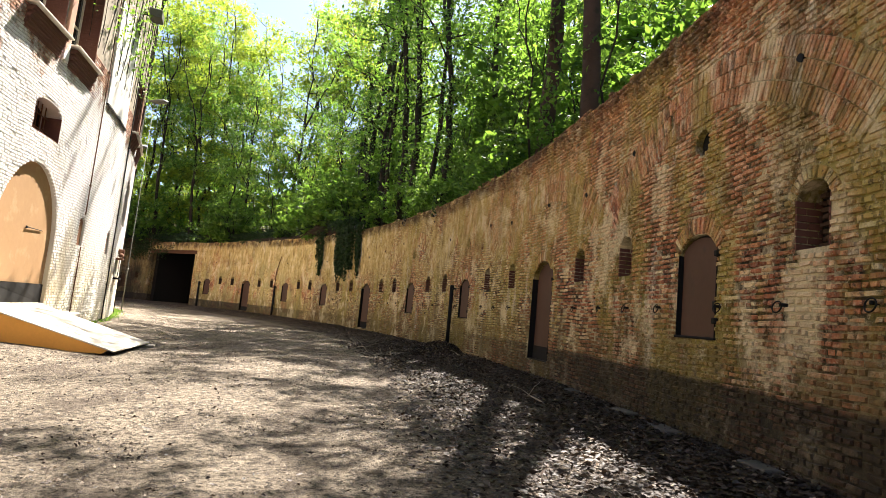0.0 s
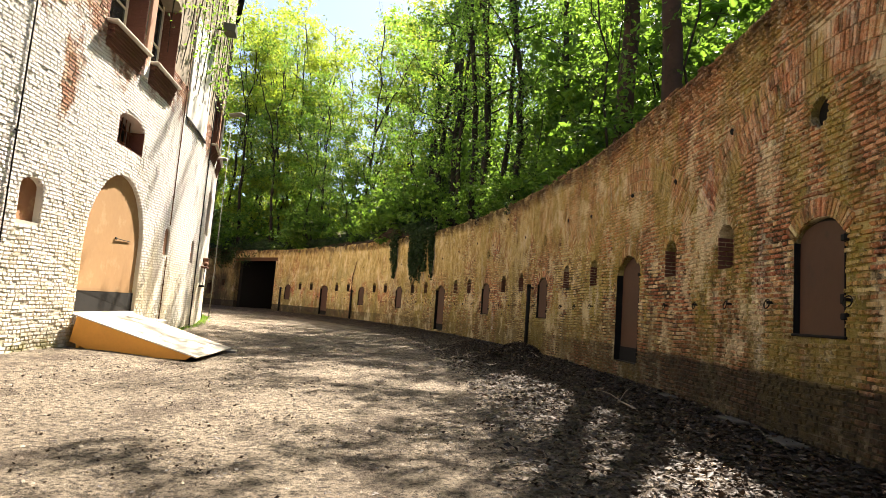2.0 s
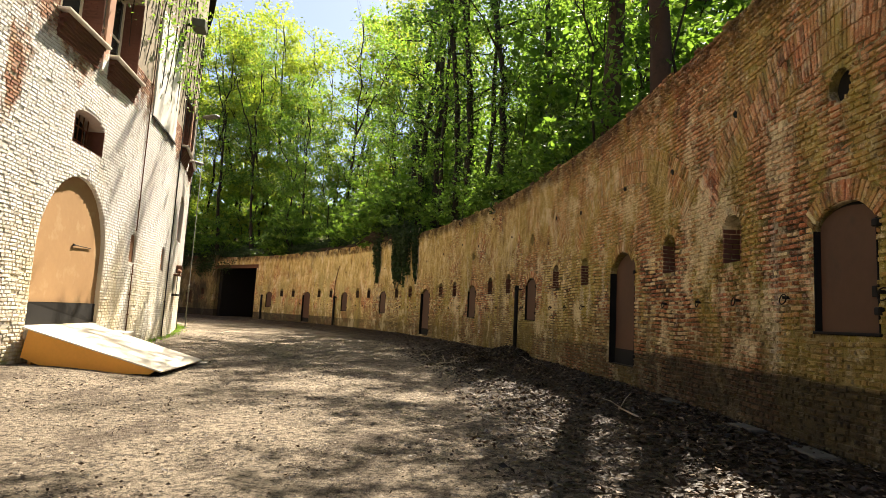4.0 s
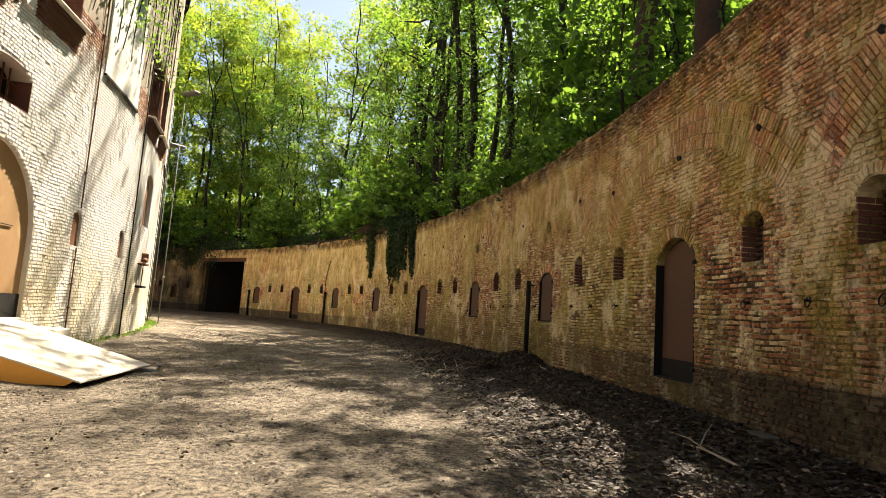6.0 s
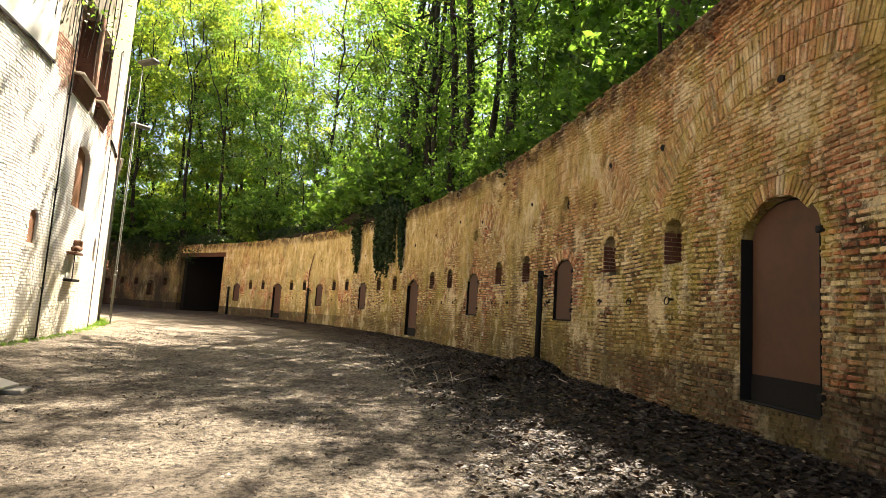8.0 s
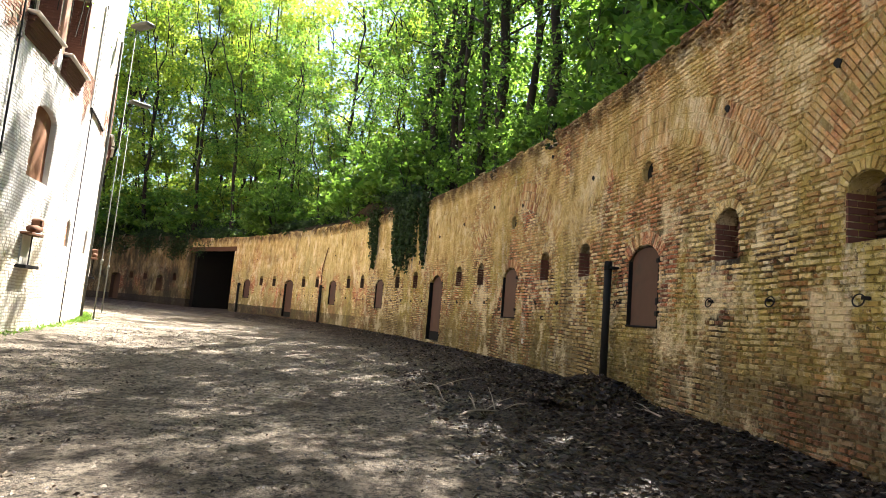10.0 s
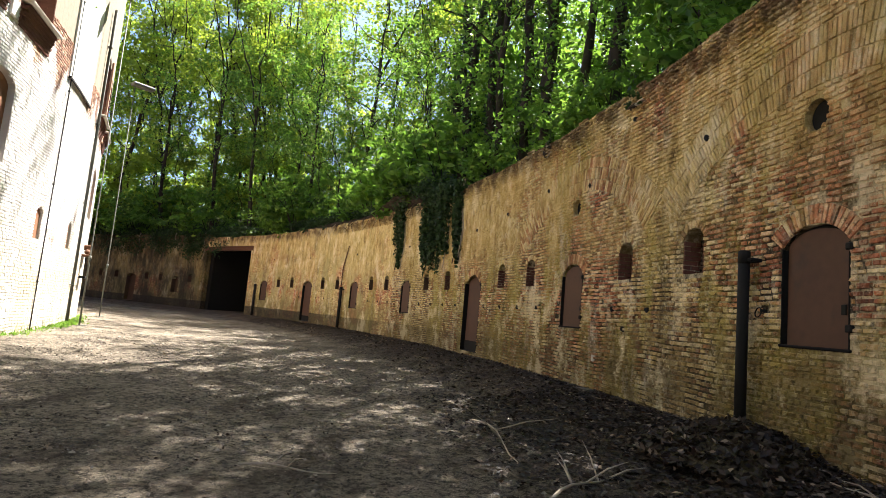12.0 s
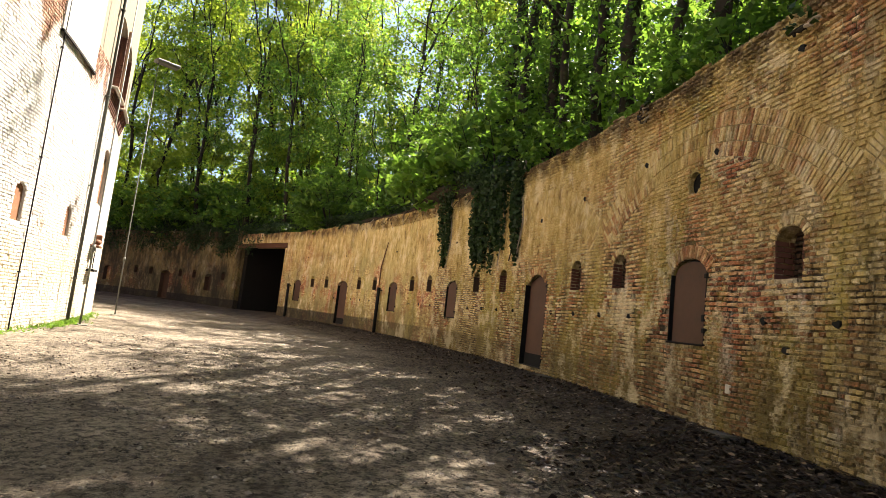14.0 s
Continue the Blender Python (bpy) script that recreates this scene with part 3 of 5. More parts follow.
RELIEF = [(a, 0.62, 3.48, 4.13, 46) for a in bays] + [(-1.0, 0.62, 3.48, 4.13, 46)]
HEADS = [(o.mid, o.crown - 0.55, 0.555, 0.77, 52) for o in wins] + [(o.mid, o.crown - 0.231, 0.236, 0.36, 72) for o in slits]


def ragged(a):
    return TOP_O + 0.10 * noise.noise(Vector((a * 0.35, 0, 0))) + 0.07 * noise.noise(Vector((a * 2.3, 5, 0)))


# ---- ground: one sheet to the horizon, finer where the camera walks ----
def sheet(name, mat, nodes_x, nodes_y, zf):
    vs = [(x, y, zf(x, y)) for y in nodes_y for x in nodes_x]
    w = len(nodes_x)
    fs = [(j * w + i, j * w + i + 1, (j + 1) * w + i + 1, (j + 1) * w + i) for j in range(len(nodes_y) - 1) for i in range(w - 1)]
    return mesh_of(name, vs, fs, mat, shade=True)


gx = [-900, -300, -120, -80, -60, -50] + list(np.arange(-42, 6, 0.3)) + [8, 20, 60, 150, 400, 900]
gy = [-900, -300, -80, -40, -20, -12] + list(np.arange(-8, 62, 0.3)) + [66, 80, 120, 300, 900]
ground = tagged(new("ground", sheet("ground", M_GROUND, gx, gy, ground_z)), "grey-brown gravel and trodden earth of a dry moat", "ground", kind="structure")

# ---- moat wall ----
A0, A1, CAVE0, CAVE1 = -16.0, 92.0, 54.3, 60.4
wall_outer = thing("wall_outer", "tall curved moat wall of weathered red and yellow brick", "wall", kind="structure")
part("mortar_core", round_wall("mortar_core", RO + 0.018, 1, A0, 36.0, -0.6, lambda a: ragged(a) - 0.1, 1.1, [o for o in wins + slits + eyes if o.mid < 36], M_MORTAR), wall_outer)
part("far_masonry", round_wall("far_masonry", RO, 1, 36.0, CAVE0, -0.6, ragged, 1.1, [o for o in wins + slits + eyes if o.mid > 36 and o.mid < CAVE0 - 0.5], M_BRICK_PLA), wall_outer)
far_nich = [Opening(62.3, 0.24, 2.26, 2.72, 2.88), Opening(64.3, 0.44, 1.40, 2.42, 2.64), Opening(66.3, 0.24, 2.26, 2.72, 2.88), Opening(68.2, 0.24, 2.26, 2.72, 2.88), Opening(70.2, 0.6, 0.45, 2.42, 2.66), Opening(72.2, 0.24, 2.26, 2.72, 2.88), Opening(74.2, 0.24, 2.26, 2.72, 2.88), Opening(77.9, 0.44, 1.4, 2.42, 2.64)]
# kept thin so that black surfaces behind it paint in the jamb's shade
part("far_masonry", round_wall("far_masonry", RO, 1, CAVE1, A1, -0.6, lambda a: ragged(a) + 0.2, 0.36, far_nich, M_BRICK_STAIN_SHADE), wall_outer)
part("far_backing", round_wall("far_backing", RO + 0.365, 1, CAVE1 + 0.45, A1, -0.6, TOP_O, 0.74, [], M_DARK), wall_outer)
part("lintel_masonry", round_wall("lintel_masonry", RO, 1, CAVE0, CAVE1, 4.75, ragged, 1.1, [], M_BRICK_PLA), wall_outer)
part("near_masonry", round_wall("near_masonry", RO, 1, -120, A0, -0.6, TOP_O, 1.1, [], M_BRICK_FAR), wall_outer)
part("near_masonry", round_wall("near_masonry", RO, 1, A1, 240, -0.6, TOP_O, 1.1, [], M_BRICK_FAR), wall_outer)

rng = np.random.default_rng(7)
near_open = [o for o in wins + slits + eyes if o.mid < 36]
near_arch = [q for q in RELIEF + HEADS if q[0] < 34]
bv, bf, ones = brick_rows(RO, 1, -6.0, 36.0, 0.0, 5.75, near_open, near_arch, rng, pick=lambda a, z: 17.9 < a < 20.3 and 1.0 < z < 2.6, limit=ragged)
for q in near_arch:
    arch_bricks(bv, bf, RO, 1, q, rng)
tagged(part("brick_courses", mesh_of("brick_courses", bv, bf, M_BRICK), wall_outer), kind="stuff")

# the passage behind the broken opening; its darkness is put into near-black walls
cave = thing("passage", "dark vaulted passage behind a broken opening in the moat wall", "passage", kind="structure")
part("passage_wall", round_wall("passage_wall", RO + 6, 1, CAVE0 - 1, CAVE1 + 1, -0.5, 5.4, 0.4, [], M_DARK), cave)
# at CAVE1 the black wall starts near the face and paints the shaded jamb
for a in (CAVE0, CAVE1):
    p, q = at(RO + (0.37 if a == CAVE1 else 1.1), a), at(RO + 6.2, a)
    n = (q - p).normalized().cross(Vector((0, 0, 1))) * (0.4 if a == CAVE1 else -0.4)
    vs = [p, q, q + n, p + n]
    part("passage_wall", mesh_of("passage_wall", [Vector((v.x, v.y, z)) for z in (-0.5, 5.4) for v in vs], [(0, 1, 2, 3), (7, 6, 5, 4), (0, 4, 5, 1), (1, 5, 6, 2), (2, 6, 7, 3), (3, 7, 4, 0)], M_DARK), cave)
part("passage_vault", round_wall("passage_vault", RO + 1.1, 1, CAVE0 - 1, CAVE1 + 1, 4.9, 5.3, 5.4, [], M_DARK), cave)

# ---- shutters, doors, niches of the moat wall ----
def ring(name, mat, r, wire, sides=16):
    vs, fs = [], []
    for i in range(sides):
        w = 2 * math.pi * i / sides
        for j in range(6):
            v = 2 * math.pi * j / 6
            q = r + wire * math.cos(v)
            vs.append((q * math.cos(w), wire * math.sin(v), q * math.sin(w)))
    for i in range(sides):
        for j in range(6):
            fs.append((i * 6 + j, i * 6 + (j + 1) % 6, (i + 1) % sides * 6 + (j + 1) % 6, (i + 1) % sides * 6 + j))
    return mesh_of(name, vs, fs, mat, shade=True)


# black tarred frames; frames and linings also carry the reveal's shade in their colour
for o, kd in zip(wins, KIND):
    if kd == "door":
        t = thing("door", "brown boarded-up door in an arched brick opening", "door", group="moat wall doors", kind="structure")
        leaf = panel("door_leaf", RO, 1, o, 0.13, M_BROWN, 0.03, t, inset=0.04)
        # black strip that paints in the dark brick recess below the door
        part("kick_board", box("kick_board", M_TAR, -0.56, 0.56, -0.128, -0.112, o.sill + 0.01, o.sill + 0.30, 0.004), leaf, m=wall_pose(RO, o.mid, 0, 1))
        panel("door_frame", RO, 1, o, 0.165, M_TAR, 0.05, t)
        lining(RO, 1, o, 0.16, M_TAR, t)
    else:
        t = thing("window", "brown boarded window shutter in an arched brick opening", "shutter", group="moat wall shutters", kind="structure")
        leaf = panel("shutter_board", RO, 1, o, 0.06, M_BROWN, 0.03, t, inset=0.035)
        part("staple_plate", box("staple_plate", M_IRON, -0.03, 0.03, -0.065, -0.045, -0.05, 0.05, 0.006), leaf, "small iron staple plate", wall_pose(RO, o.mid - 0.33, 1.78, 1))
        panel("shutter_frame", RO, 1, o, 0.095, M_TAR, 0.05, t)
        lining(RO, 1, o, 0.09, M_TAR, t)
        part("sill", box("sill", M_TAR, -0.46, 0.46, -0.02, 0.13, -0.03, 0.0, 0.008), t, m=wall_pose(RO, o.mid, o.sill + 0.012, 1) @ pose(0, -0.12, 0))
    for zz in (o.sill + 0.2, o.spring - 0.05):
        part("hinge_pin", box("hinge_pin", M_IRON, -0.03, 0.04, -0.03, 0.03, -0.035, 0.035, 0.01), t, m=wall_pose(RO, o.mid - o.half - 0.02, zz, 1))
# linings, jamb bricks, filling and bed are coloured dark to paint the recess shade
for o in slits + far_nich:
    t = thing("niche", "small arched loophole niche bricked up at the back", "loophole", group="loopholes", kind="structure")
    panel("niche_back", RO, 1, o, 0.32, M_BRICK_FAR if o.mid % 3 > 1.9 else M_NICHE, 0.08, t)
    if o.mid > 31:
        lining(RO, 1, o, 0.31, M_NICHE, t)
    else:
        part("jamb_bricks", jamb_bricks(o, 0.30), t, m=wall_pose(RO, o.mid, 0, 1))
        deep = (0.20, 0.29, 0.25)[int(o.mid * 1.7) % 3]
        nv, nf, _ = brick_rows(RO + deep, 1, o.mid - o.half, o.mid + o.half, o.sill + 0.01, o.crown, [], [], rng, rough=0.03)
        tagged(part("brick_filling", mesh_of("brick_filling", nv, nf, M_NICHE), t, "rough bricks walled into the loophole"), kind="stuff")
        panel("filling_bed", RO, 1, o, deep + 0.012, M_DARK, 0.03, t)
# iron rings, put-log holes and weep holes
HOLES = [(3.17, 4.1), (6.9, 4.2), (8.8, 3.9), (10.82, 4.05), (13.3, 4.0), (15.0, 4.15), (18.8, 4.1), (20.76, 5.0), (22.3, 4.15), (24.2, 4.4), (26.5, 4.2), (28.6, 4.0), (30.9, 4.1), (34.5, 3.95), (40.3, 3.95), (46.2, 3.95), (51.0, 3.95)]
HOLES += [(20.13 + 1.08 * i, 1.76) for i in range(26) if not any(abs(20.13 + 1.08 * i - o.mid) < 0.8 for o in wins)] + [(20.83, 1.44)]
# flush dark discs stand in for shaded holes; nothing is cut into the brick
rim = [(0.05 * math.cos(w) * (1 + 0.22 * math.sin(3 * w + 1)), 0.046 * math.sin(w) * (1 + 0.25 * math.sin(2 * w))) for w in [2 * math.pi * i / 11 for i in range(11)]]
hole_mesh = mesh_of("hole_shade_disc", [(x, y, z) for y in (0.0095, -0.03) for x, z in rim], [tuple(range(11)), tuple(range(21, 10, -1))] + [(i, i + 11, (i + 1) % 11 + 11, (i + 1) % 11) for i in range(11)], M_DARK)
for a, z in HOLES:
    t = tagged(new("putlog_hole", hole_mesh), "small dark square hole in the brickwork", "hole", "putlog holes", "structure")
    t.matrix_basis = wall_pose(RO, a, z, 1) @ Matrix.Rotation(0.3 * math.sin(a * 7), 4, 'Y')
for i, a in enumerate((2.24, 3.3, 4.42, 5.83, 6.84, 7.9, 9.0, 12.96, 14.16, 15.19, 17.6)):
    t = thing("tie_ring", "rusty iron tie ring fixed to the brick wall", "iron ring", wall_pose(RO, a, 1.76, 1), "tie rings")
    staple = part("staple", box("staple", M_IRON, -0.012, 0.012, -0.02, 0.06, -0.016, 0.016, 0.004), t)
    part("ring", ring("ring", M_IRON, 0.055, 0.007), staple, m=pose(0.05 * math.sin(i * 2.1), 0.055, -0.02, 12, 0, 10 * math.sin(i)))
# the vent's inner shade is the black colour of its back
for o in eyes:
    t = thing("round_vent", "round brick vent hole, dark inside", "vent", group="round vents", kind="structure")
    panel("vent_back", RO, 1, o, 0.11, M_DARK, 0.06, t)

# ---- keep: the round building inside the moat ----
arch = Opening(12.8, 1.72, 0.80, 2.25, 3.82)
lwin = Opening(12.8, 0.80, 4.42, 4.98, 5.18)
lnich = Opening(8.95, 0.36, 2.33, 2.92, 3.08)
lsl = [Opening(a, 0.29, 2.32, 2.92, 3.06) for a in (4.8, 16.72, 20.75, 28.32, 32.1)]
ltall = [Opening(a, 0.85, 3.55, 5.0, 5.22) for a in (24.5, 36.6)]
lup = [Opening(a, 1.0, 6.68, 8.7, 8.9) for a in (0.0, 2.6, 11.75, 14.3, 23.2, 25.85, 35.2, 37.9)]
house = thing("keep", "round limewashed brick fort building, red brick above", "fort building", kind="structure")
lo = [arch, lwin, lnich] + lsl + ltall + lup
part("mortar_core", round_wall("mortar_core", RI - 0.010, -1, -20, 48, -0.6, TOP_I, 0.9, lo, M_WMORTAR), house)
part("far_wall", round_wall("far_wall", RI, -1, 48, 340, -0.6, TOP_I, 0.9, [], M_WHITE), house)
rv = [at(RI + 0.3, 3 * i, TOP_I) for i in range(120)] + [at(RI + 0.3, 3 * i, TOP_I + 0.35) for i in range(120)]
part("roof", mesh_of("roof", rv, [tuple(range(119, -1, -1)), tuple(range(120, 240))] + [(i, (i + 1) % 120, (i + 1) % 120 + 120, i + 120) for i in range(120)], M_TAR), house)
bv, bf, ones_l = brick_rows(RI, -1, 6.0, 37.0, 0.06, 7.2, lo, [], rng, wear=0.6, pick=lambda a, z: 14.6 < a < 18.2 and 0.4 < z < 2.2)
tagged(part("brick_courses", mesh_of("brick_courses", bv, bf, M_WHITE), house), kind="stuff")
for z0, out in ((5.10, 0.02), (5.165, 0.035), (5.23, 0.05), (5.295, 0.055), (5.36, 0.045), (5.425, 0.05)):
    bv, bf, _ = brick_rows(RO - out, 1, -6.0, 43.0, z0, z0 + 0.07, [], [], rng, rough=0.016, wear=1.4, keep=lambda a, z: noise.noise(Vector((a * 1.3, z * 6, 9))) > (-0.75 if z < 5.3 else -0.22), limit=lambda a: ragged(a) + 0.05)
    tagged(part("coping_course", mesh_of("coping_course", bv, bf, M_BRICK), wall_outer), kind="stuff")
bv, bf, _ = brick_rows(RO - 0.07, 1, -6.0, 43.0, 0.19, 0.262, [], [], rng, rough=0.015, keep=lambda a, z: noise.noise(Vector((a * 0.4, 1, 1))) > -0.25)
tagged(part("footing_course", mesh_of("footing_course", bv, bf, M_BRICK), wall_outer), kind="stuff")

# ---- hill behind the moat wall ----
def hill_z(r, a):
    d = r - RO
    return TOP_O - 0.25 + (3.0 + 1.5 * smooth((45 - a) / 20)) * smooth(d / 12) + 6.0 * smooth((d - 5) / 34) + 0.25 * noise.noise(Vector((r * 0.3, a * 0.3, 2)))


rads = [RO + 0.9 + d for d in (0, 0.6, 1.2, 2, 3, 4, 5.5, 7, 9, 11, 13.5, 17, 22, 30, 45, 70, 110)]
angs = list(np.arange(-60, 150, 1.0))
vs = [at(r, a, hill_z(r, a)) for a in angs for r in rads]
w = len(rads)
fs = [(j * w + i, j * w + i + 1, (j + 1) * w + i + 1, (j + 1) * w + i) for j in range(len(angs) - 1) for i in range(w - 1)]
hill = tagged(new("hill", mesh_of("hill", vs, fs, M_HILL, shade=True)), "wooded earth rampart behind the moat wall", "hillside", kind="structure")


# ---- trees ----
def make_tree(name, label, seed, height, girth, crown_from, spread, leaves, size, leaf_mat, bark, lean=0.4, low=0.12, limbs=11, clad=0):
    """A winding trunk that forks high up, rising limbs with side branches, and clumps of leaves round them."""
    g = np.random.default_rng(seed)
    t = thing(name, label, "tree", group="woodland trees")
    n = 14

    def winding(base, top, r0, r1, wind):
        side = Vector((0, 0, 0))
        pts = []
        for i in range(n + 1):
            side += Vector((g.normal(), g.normal(), 0)) * wind
            pts.append(base.lerp(top, i / n) + side * min(1, i / 3))
        return pts, [r0 * (1.35 if i == 0 else 1) + (r1 - r0) * i / n for i in range(n + 1)]

    path, rad = winding(Vector((0, 0, 0)), Vector((g.normal() * lean, g.normal() * lean, height)), girth, girth * 0.18, lean * 0.16)
    trunk = part("trunk", tube("trunk", bark, path, rad, 9), t)
    fork = path[n // 2]
    second, rad2 = winding(fork, fork + Vector((g.normal(), g.normal(), 0)) * spread * 0.55 + Vector((0, 0, height * 0.42)), girth * 0.5, girth * 0.12, lean * 0.16)
    part("limb", tube("limb", bark, second, rad2, 6), t)
    tips = []
    for b in range(limbs):
        f = crown_from + (0.97 - crown_from) * (b / (limbs - 1)) * g.uniform(0.9, 1.03)
        stem = second if b % 3 == 2 and f > 0.55 else path
        u = min(0.99, (f - 0.5) / 0.45 if stem is second else f) * n
        base = stem[int(u)].lerp(stem[min(n, int(u) + 1)], u % 1)
        w = b * 2.4 + g.uniform(-0.7, 0.7)
        ln = spread * (1.1 - 0.8 * abs(f - 0.5)) * g.uniform(0.55, 1.2)
        rise = g.uniform(0.45, 1.5)
        d = Vector((math.cos(w), math.sin(w), 0))
        pts = [base]
        for q in range(5):
            pts.append(pts[-1] + (d + Vector((0, 0, rise * (1 - 0.16 * q))) + Vector(g.normal(size=3)) * 0.34).normalized() * ln * 0.24)
        rb = girth * 0.34 * (1.1 - 0.6 * f)
        lv, lf = tube_data(pts, [rb, rb * 0.8, rb * 0.6, rb * 0.42, rb * 0.25, 0.008], 5)
        tips += pts[2:]
        for q in (2, 3):
            e = pts[q] + (d.cross(Vector((0, 0, 1))) * (-1) ** q * 0.8 + d * 0.4 + Vector(g.normal(size=3)) * 0.4 + Vector((0, 0, 0.45))) * ln * 0.34
            sv, sf = tube_data([pts[q], pts[q].lerp(e, 0.5) + Vector(g.normal(size=3)) * 0.1, e], [rb * 0.35, rb * 0.22, 0.006], 4)
            lf += [tuple(len(lv) + v for v in f) for f in sf]
            lv += sv
            tips += [pts[q].lerp(e, 0.6), e]
        part("limb", mesh_of("limb", lv, lf, bark, shade=True), t)
    tips += [path[-1], second[-1], path[-2]]
    tips = np.array([tuple(p) for p in tips])
    k = leaves // 46
    c = tips[g.integers(0, len(tips), k)] + g.normal(size=(k, 3)) * np.array([0.62, 0.62, 0.55]) * (spread / 3.2)
    lowk = int(k * low)
    zz = g.uniform(0.06, max(0.15, crown_from), lowk) * height
    c[:lowk] = np.stack([g.normal(size=lowk) * 0.9, g.normal(size=lowk) * 0.9, zz], axis=1)
    pos = np.repeat(c, 46, axis=0) + g.normal(size=(k * 46, 3)) * np.array([0.31, 0.31, 0.17])
    part("crown", leaf_mesh("crown", leaf_mat, pos, g.uniform(0.5, 1.35, k * 46) * size, g, 0.2), t)
    if clad:
        w, z = g.uniform(0, 6.28, clad), g.random(clad) ** 1.3 * height * 0.45
        at_z = np.array([tuple(path[min(n, int(q / height * n))]) for q in z])
        rr = girth * 1.05 + np.abs(g.normal(size=clad)) * 0.10
        part("trunk_ivy", leaf_mesh("trunk_ivy", M_IVY, np.stack([at_z[:, 0] + rr * np.cos(w), at_z[:, 1] + rr * np.sin(w), z], axis=1), g.uniform(0.08, 0.17, clad), g, 0.0, 0.8), trunk, "dark ivy climbing the trunk")
    return t


protos = [
    make_tree("tree", "tall slim tree with bright green spring leaves", 1, 19, 0.16, 0.26, 3.4, 4100, 0.205, M_LEAF, M_BARK, 0.9, 0.10),
    make_tree("tree", "dark-barked understorey tree, leaves from low on the trunk", 2, 13, 0.10, 0.14, 2.9, 5000, 0.205, M_LEAF, M_BARK, 1.2, 0.22),
    make_tree("tree", "slender tree with yellow-green sunlit leaves", 3, 17, 0.13, 0.22, 3.2, 5200, 0.22, M_LEAF_Y, M_BARK, 1.0, 0.15),
    make_tree("tree", "stout reddish-barked tree with a high crown", 4, 23, 0.30, 0.40, 4.8, 3900, 0.22, M_LEAF, M_BARK_R, 0.4, 0.08),
    make_tree("tree", "tall dark tree with an ivy-clad trunk", 5, 20, 0.21, 0.30, 3.8, 3800, 0.215, M_LEAF, M_BARK, 0.7, 0.12, clad=800),
    make_tree("tree", "thin winding sapling with sparse leaves", 6, 9, 0.045, 0.3, 1.8, 900, 0.19, M_LEAF, M_BARK, 0.9, 0.25, 7),
]
# the trees at 23.4, 24.4 and 37.5 degrees are added to cast shade
spots = [(3, 15.9, 1.9, 1.0), (3, 13.6, 2.2, 1.0), (3, 20.5, 6.5, 0.9), (4, 34.3, 1.8, 1.05), (4, 32.1, 1.8, 1.0), (0, 31.3, 1.9, 1.0), (4, 29.4, 1.8, 0.95), (4, 28.0, 1.8, 1.05), (0, 26.8, 2.0, 1.0), (4, 25.1, 2.2, 0.9), (0, 63.3, 1.9, 1.15), (0, 70.2, 1.9, 1.15), (0, 58.4, 1.9, 1.0), (1, 53.5, 1.9, 1.1), (0, 51.6, 2.0, 0.85), (0, 45.0, 1.9, 1.0), (4, 37.5, 3.0, 1.4), (0, 23.4, 3.2, 1.15), (1, 24.4, 5.0, 1.0), (2, 62.0, 6.0, 1.3), (2, 66.0, 7.0, 1.3), (2, 75.0, 5.0, 1.3), (2, 72, 3, 1.2), (2, 77, 2.5, 1.25), (2, 81, 3, 1.2), (2, 86, 4, 1.3)]
g = np.random.default_rng(11)
for i in range(52):
    a = -14 + 104 * ((i * 0.618034) % 1.0) + g.uniform(-1, 1)
    d = 2.2 + (15 if a > 42 else 26) * ((i * 0.381966 + 0.13) % 1.0) ** 1.2
    if 8 < a < 38 and d < 10:
        d += 8
    elif 38 <= a < 62 and d < 6.5:
        d += 5
    kd = int(g.choice([0, 1, 2, 3], p=[0.42, 0.30, 0.20, 0.08]))
    if a > 42 and g.random() < 0.55:
        kd = 2
    spots.append((kd, a, d, g.uniform(0.8, 1.2)))
for i in range(24):
    spots.append((int(g.choice([0, 0, 1, 3])), 4 + 36 * ((i * 0.618034 + 0.5) % 1.0), 12 + 24 * ((i * 0.7548) % 1.0), g.uniform(0.9, 1.25)))
for i in range(8):
    spots.append((1, 7 + 35 * ((i * 0.618034 + 0.2) % 1.0), 11 + 4 * ((i * 0.7548) % 1.0), g.uniform(0.65, 0.9)))
for i in range(46):
    spots.append((5, 14 + 56 * ((i * 0.618034 + 0.7) % 1.0), 1.4 + 5 * ((i * 0.7548 + 0.1) % 1.0), g.uniform(0.7, 1.3)))
for i in range(16):
    spots.append((2, 48 + 40 * ((i * 0.618034 + 0.35) % 1.0), 5 + 12 * ((i * 0.7548 + 0.3) % 1.0), g.uniform(0.95, 1.3)))
used = set()
for kd, a, d, sc in spots:
    m = Matrix.Translation(at(RO + d, a, hill_z(RO + d, a) - 0.15)) @ Matrix.Rotation(g.uniform(0, 6.28), 4, 'Z') @ Matrix.Scale(sc, 4)
    if kd in used:
        copy_thing(protos[kd], m)
    else:
        used.add(kd)
        protos[kd].matrix_basis = m


# the wood farther back
n = 30000
k = n // 40
a, d = g.uniform(-12, 104, k), g.uniform(19, 44, k)
top = 6.5 + 3 * np.sin(a * 0.35) + 2 * np.sin(a * 1.1 + 1)
c = np.array([tuple(at(RO + q, w, hill_z(RO + q, w) + u * t)) for w, q, u, t in zip(a, d, g.random(k) ** 1.2, top)])
pos = np.repeat(c, 40, axis=0) + g.normal(size=(k * 40, 3)) * np.array([1.1, 1.1, 0.5])
